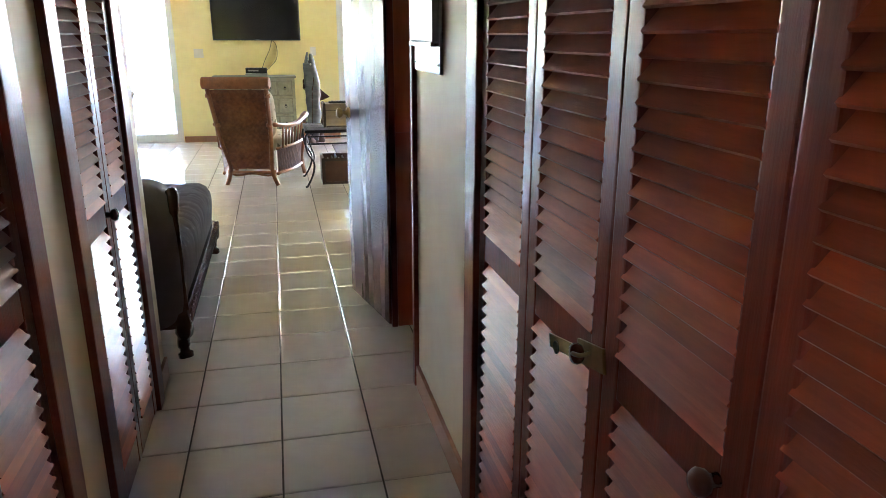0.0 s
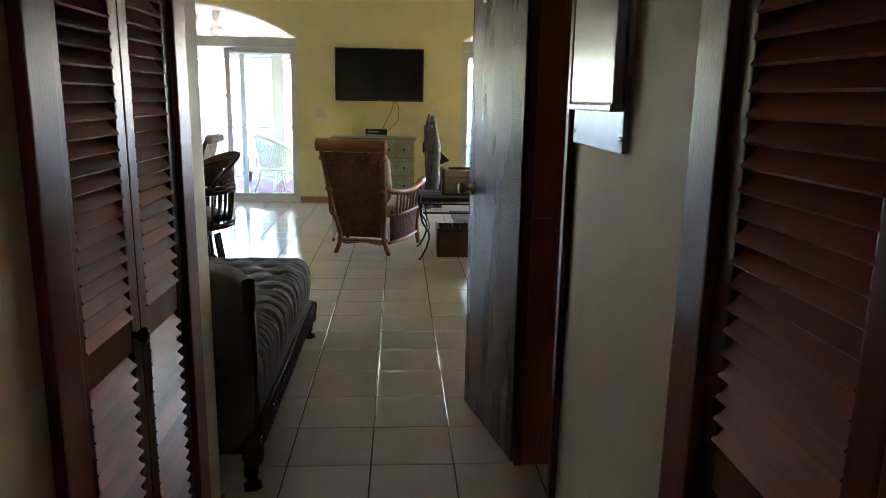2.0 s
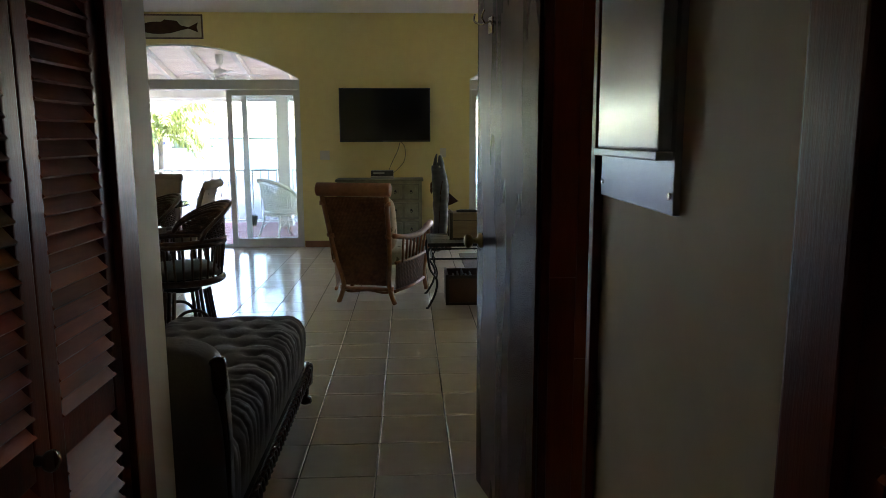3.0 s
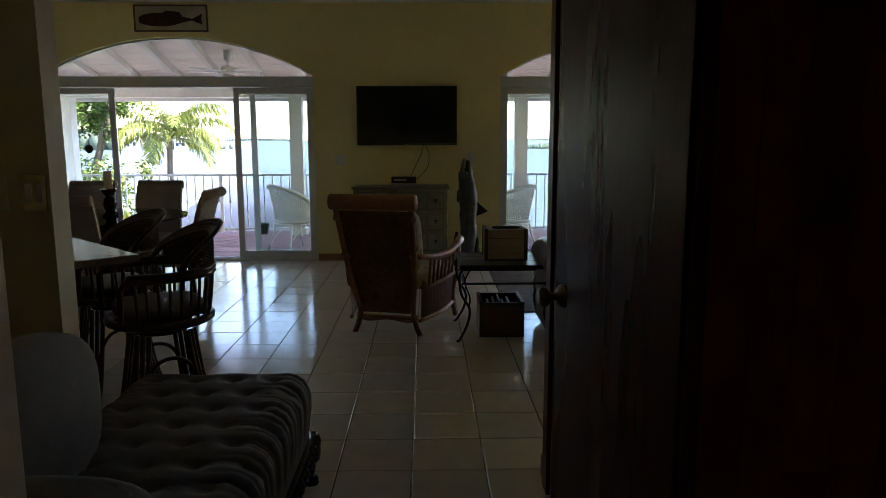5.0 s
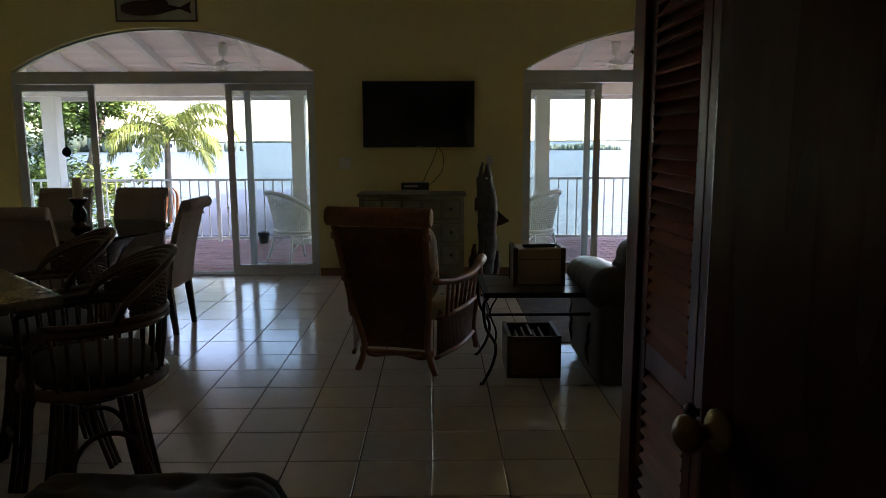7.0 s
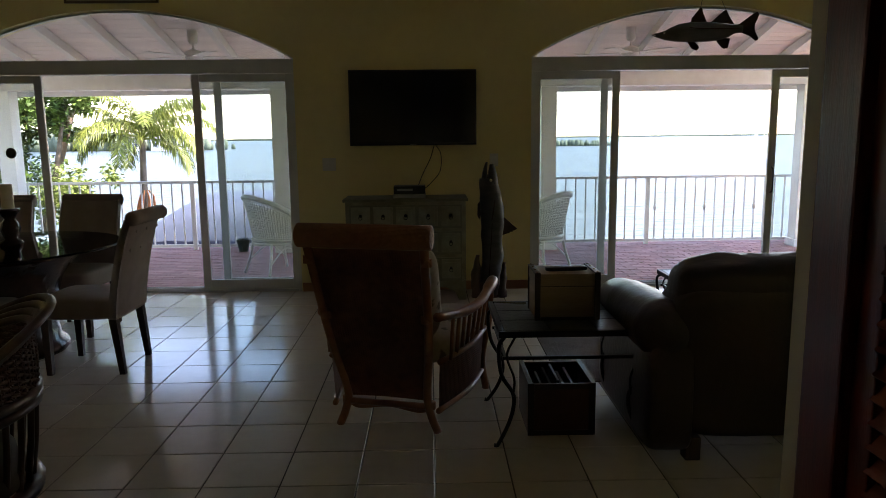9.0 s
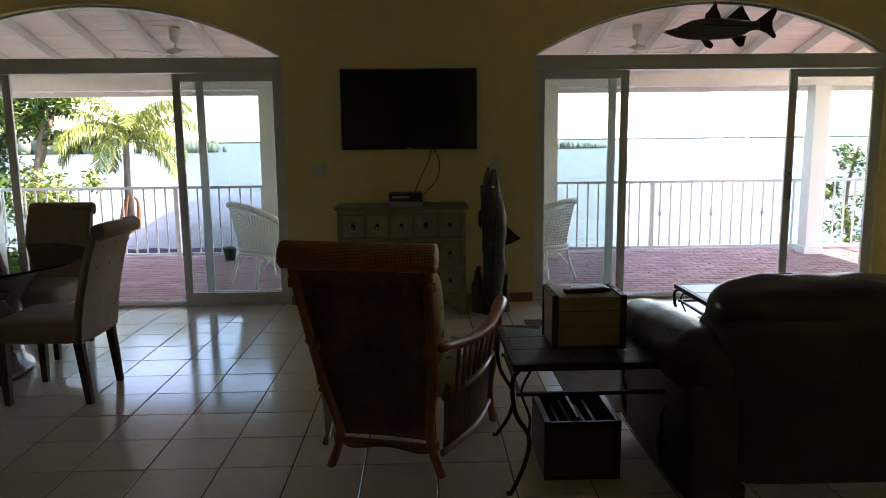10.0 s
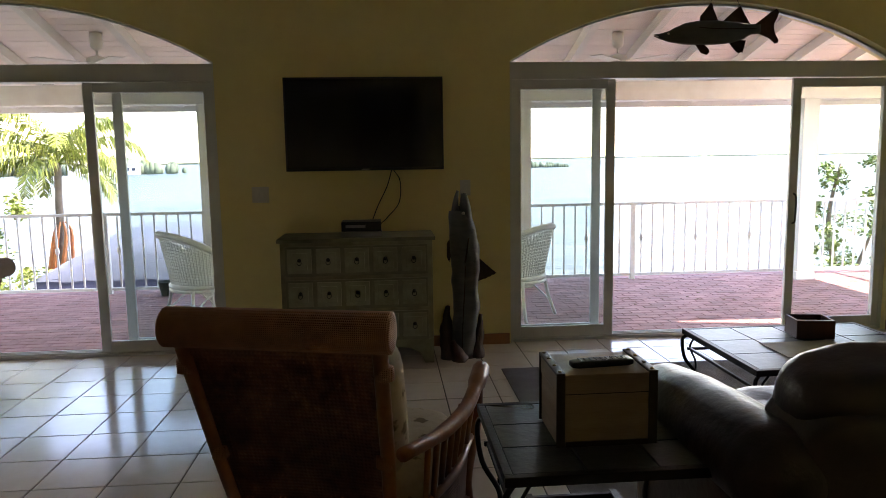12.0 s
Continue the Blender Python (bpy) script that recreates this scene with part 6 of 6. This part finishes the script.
for k in range(7):
    bm = bmesh.new()
    a = k * 0.9
    tube(bm, curve([(0.05 * math.cos(a), 0.05 * math.sin(a), 2.55), (0.14 * math.cos(a), 0.14 * math.sin(a), 2.3), (0.16 * math.cos(a) - 0.12, 0.12 * math.sin(a), 1.15 + 0.1 * k)], 4), [0.012 + 0.0035 * q for q in range(9)], 5)
    part("dry_sheath", bm, M_PALMDRY, palm, "hanging dry orange sheath")

setting("pavement_dock", B(-14, -0.8, 16.25, 17.55, -1.35, -1.05, bev=0.02), M_CONC, "pale concrete dock below the deck")
boat = thing("motor_boat", pose(-3.05, 19.0, -0.75), "motor boat moored under a blue canvas cover", "boat")
bm = bmesh.new()
secs = []
for i in range(13):
    t = i / 12
    w = 0.95 * (1 - max(0, (t - 0.45) / 0.55) ** 2.2) + 0.02
    zz = 0.1 * t
    secs.append([bm.verts.new((-2.0 + 4.2 * t, s * w * f, zz + h)) for s, f, h in ((-1, 1, 0.45), (-1, 0.92, 0.1), (-1, 0.5, -0.45), (1, 0.5, -0.45), (1, 0.92, 0.1), (1, 1, 0.45))])
for a, b in zip(secs, secs[1:]):
    for k in range(6):
        bm.faces.new((a[k], a[(k + 1) % 6], b[(k + 1) % 6], b[k]))
bm.faces.new(secs[0][::-1]); bm.faces.new(secs[-1])
part("hull", bm, M_GEL, boat)
def canvas(w0, z0, zr, x0, x1, mname, mm):
    b = bmesh.new()
    R = []
    for i in range(17):
        t = i / 16
        ends = min(1, t / 0.28, (1 - t) / 0.14)
        rz_ = z0 + (zr - z0) * max(0.0, ends) ** 0.9
        R.append([b.verts.new((x0 + (x1 - x0) * t, w0 * math.cos(a), z0 + (rz_ - z0) * math.sin(a) ** 0.55 + 0.012 * math.sin(t * 40 + a * 6))) for a in [math.pi * k / 14 for k in range(15)]])
    for p_, q_ in zip(R, R[1:]):
        for k in range(14):
            b.faces.new((p_[k], p_[k + 1], q_[k + 1], q_[k]))
    return part(mname, b, mm, boat, "", True)
canvas(1.03, 0.52, 1.28, -2.2, 2.3, "canvas_cover", M_CANVAS)
bm = bmesh.new()
for s in (-1, 1):
    box(bm, -2.1, 2.1, s * 1.0 - 0.02, s * 1.0 + 0.02, 0.30, 0.56)
part("cover_skirt", bm, M_NAVY, boat, "navy cover skirt")
for k in range(2):
    part("outrigger", tube(bmesh.new(), [(0.9 + 0.25 * k, -0.5 + k, 1.1), (2.6 + 0.3 * k, -0.6 + 1.2 * k, 2.1 - 0.1 * k)], [0.025, 0.012], 6), M_GEL, boat, "long white outrigger pole")

def far_shore(name, y, spans, label):
    bm = bmesh.new()
    r_ = random.Random(int(y))
    for x0, x1, h in spans:
        n = max(10, int((x1 - x0) / (h * 0.11)))
        for i in range(n):
            f = i / (n - 1)
            hh = h * (0.30 + 0.60 * math.sin(math.pi * (0.04 + 0.92 * f)) ** 0.6) * r_.uniform(0.6, 1.15)
            x = x0 + (x1 - x0) * f
            lathe(bm, [(hh * 0.25, 0), (hh * 0.36, hh * 0.40), (hh * 0.33, hh * 0.65), (hh * 0.22, hh * 0.86), (hh * 0.07, hh)], (x + r_.uniform(-0.3, 0.3) * h, y + r_.uniform(-h, h), -2.2), n=8)
    o = setting(name, bm, M_FAR, label)
    for f in o.data.polygons:
        f.use_smooth = True
    return o
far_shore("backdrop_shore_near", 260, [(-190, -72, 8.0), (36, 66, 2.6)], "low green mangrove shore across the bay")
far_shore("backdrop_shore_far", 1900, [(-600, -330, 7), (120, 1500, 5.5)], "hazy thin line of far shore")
for x, w, h in ((-92, 5, 3.6), (-84, 4, 3.0), (-101, 6, 3.4)):
    hs = thing("waterfront_house", pose(x, 252, -2.0), "small pale house far across the bay", "house", "far houses")
    part("wall", B(-w / 2, w / 2, -2, 2, 0, h), M_GEL, hs)
    part("roof", prism(bmesh.new(), [(-w / 2 - 0.4, h), (w / 2 + 0.4, h), (0, h + 1.4)], -2.4, 2.4), M_CONC, hs)
    for k in (-1, 1):
        part("window", B(k * w / 4 - 0.5, k * w / 4 + 0.5, -2.05, -2.0, h * 0.4, h * 0.75), M_NAVY, hs)
for x, y, hgt in ((182, 400, 9.0), (262, 420, 3.0), (-15, 120, 1.6)):
    sb = thing("sailboat", pose(x, y, -2.0), "small white boat far out on the bay", "boat", "far boats")
    part("hull", B(-hgt * 0.3, hgt * 0.3, -0.8, 0.8, 0, hgt * 0.12, bev=0.05), M_GEL, sb)
    part("sail", prism(bmesh.new(), [(-hgt * 0.2, hgt * 0.15), (hgt * 0.02, hgt * 0.15), (0, hgt)], -0.03, 0.03), M_GEL, sb)

# ---- floor tiles and pavers ----
floor = setting("floor", B(XW - 0.1, XE + 0.1, 0.5, W + 0.03, -0.2, -0.0045), M_GROUT, "cream glazed ceramic floor tiles with dark grout")
tile_me = bpy.data.meshes.new("tile")
def chamfer_piece(hx, hy, c, drop):
    b = bmesh.new()
    top = [b.verts.new((sx * (hx - c), sy * (hy - c), 0)) for sx, sy in ((-1, -1), (1, -1), (1, 1), (-1, 1))]
    mid = [b.verts.new((sx * hx, sy * hy, -c * 0.8)) for sx, sy in ((-1, -1), (1, -1), (1, 1), (-1, 1))]
    low = [b.verts.new((sx * hx, sy * hy, -drop)) for sx, sy in ((-1, -1), (1, -1), (1, 1), (-1, 1))]
    b.faces.new(top)
    for r, s in ((top, mid), (mid, low)):
        for i in range(4):
            b.faces.new((r[i], s[i], s[(i + 1) % 4], r[(i + 1) % 4]))
    return b
b = chamfer_piece(T / 2 - 0.0032, T / 2 - 0.0032, 0.0018, 0.007)
b.to_mesh(tile_me); b.free(); tile_me.materials.append(M_TILE)
random.seed(5)
rest_v, rest_f, singles = [], [], 0
for j in range(2, 39):
    for i in range(-16, 15):
        x, y = (i + 0.5) * T, (j + 0.5) * T
        if not (XW - 0.1 < x < XE + 0.1) or y > W + 0.02: continue
        if y < 7.0 and x > 1.5 or y < 5.0 and x < -1.3: continue
        if y < 4.7 and abs(x) > 0.7 or y < 1.6: continue
        near = (-1.0 < x < 0.7 and y < 7.4) or (-2.8 < x < 2.2 and 7.0 < y < 12.4)
        dz = random.uniform(-0.0006, 0.0006)
        if near and singles < 300:
            o = new("tile", tile_me)
            o.parent, o.location = floor, (x, y, dz)
            singles += 1
        else:
            k = len(rest_v)
            hx = T / 2 - 0.0032
            rest_v += [(x + sx * (hx - c), y + sy * (hx - c), dz - d) for c, d in ((0.0018, 0), (0, 0.0015), (0, 0.007)) for sx, sy in ((-1, -1), (1, -1), (1, 1), (-1, 1))]
            rest_f += [(k, k + 1, k + 2, k + 3)] + [(k + r * 4 + i_, k + r * 4 + 4 + i_, k + r * 4 + 4 + (i_ + 1) % 4, k + r * 4 + (i_ + 1) % 4) for r in (0, 1) for i_ in range(4)]
me = bpy.data.meshes.new("tiles_far")
me.from_pydata(rest_v, [], rest_f)
me.materials.append(M_TILE)
o = tagged(new("tiles_far", me), "", "", "", "stuff")
o.parent = floor

PL, PW = 0.21, 0.105
pav = bpy.data.meshes.new("paver")
b = chamfer_piece(PL / 2 - 0.004, PW / 2 - 0.004, 0.004, 0.012)
b.to_mesh(pav); b.free(); pav.materials.append(M_PAVER)
rest_v, rest_f, singles, row = [], [], 0, 0
y = W + 0.26
while y < DY1 - 0.05:
    x = DX0 + (PL / 2 if row % 2 else 0) + 0.11
    while x < DX1 - 0.1:
        dz, yaw = DZ + random.uniform(-0.0015, 0.0015), random.uniform(-0.7, 0.7)
        if singles < 300 and (-2.4 < x < -1.4 or 1.2 < x < 3.2) and y < 15.2:
            o = new("paver", pav)
            o.parent, o.location, o.rotation_euler = deck, (x, y, dz), (0, 0, radians(yaw))
            singles += 1
        else:
            k = len(rest_v)
            hx, hy = PL / 2 - 0.004, PW / 2 - 0.004
            rest_v += [(x + sx * (hx - c), y + sy * (hy - c), dz - d) for c, d in ((0.004, 0), (0, 0.0032), (0, 0.012)) for sx, sy in ((-1, -1), (1, -1), (1, 1), (-1, 1))]
            rest_f += [(k, k + 1, k + 2, k + 3)] + [(k + r * 4 + i_, k + r * 4 + 4 + i_, k + r * 4 + 4 + (i_ + 1) % 4, k + r * 4 + (i_ + 1) % 4) for r in (0, 1) for i_ in range(4)]
        x += PL
    y += PW
    row += 1
me = bpy.data.meshes.new("pavers_far")
me.from_pydata(rest_v, [], rest_f)
me.materials.append(M_PAVER2)
o = tagged(new("pavers_far", me), "", "", "", "stuff")
o.parent = deck
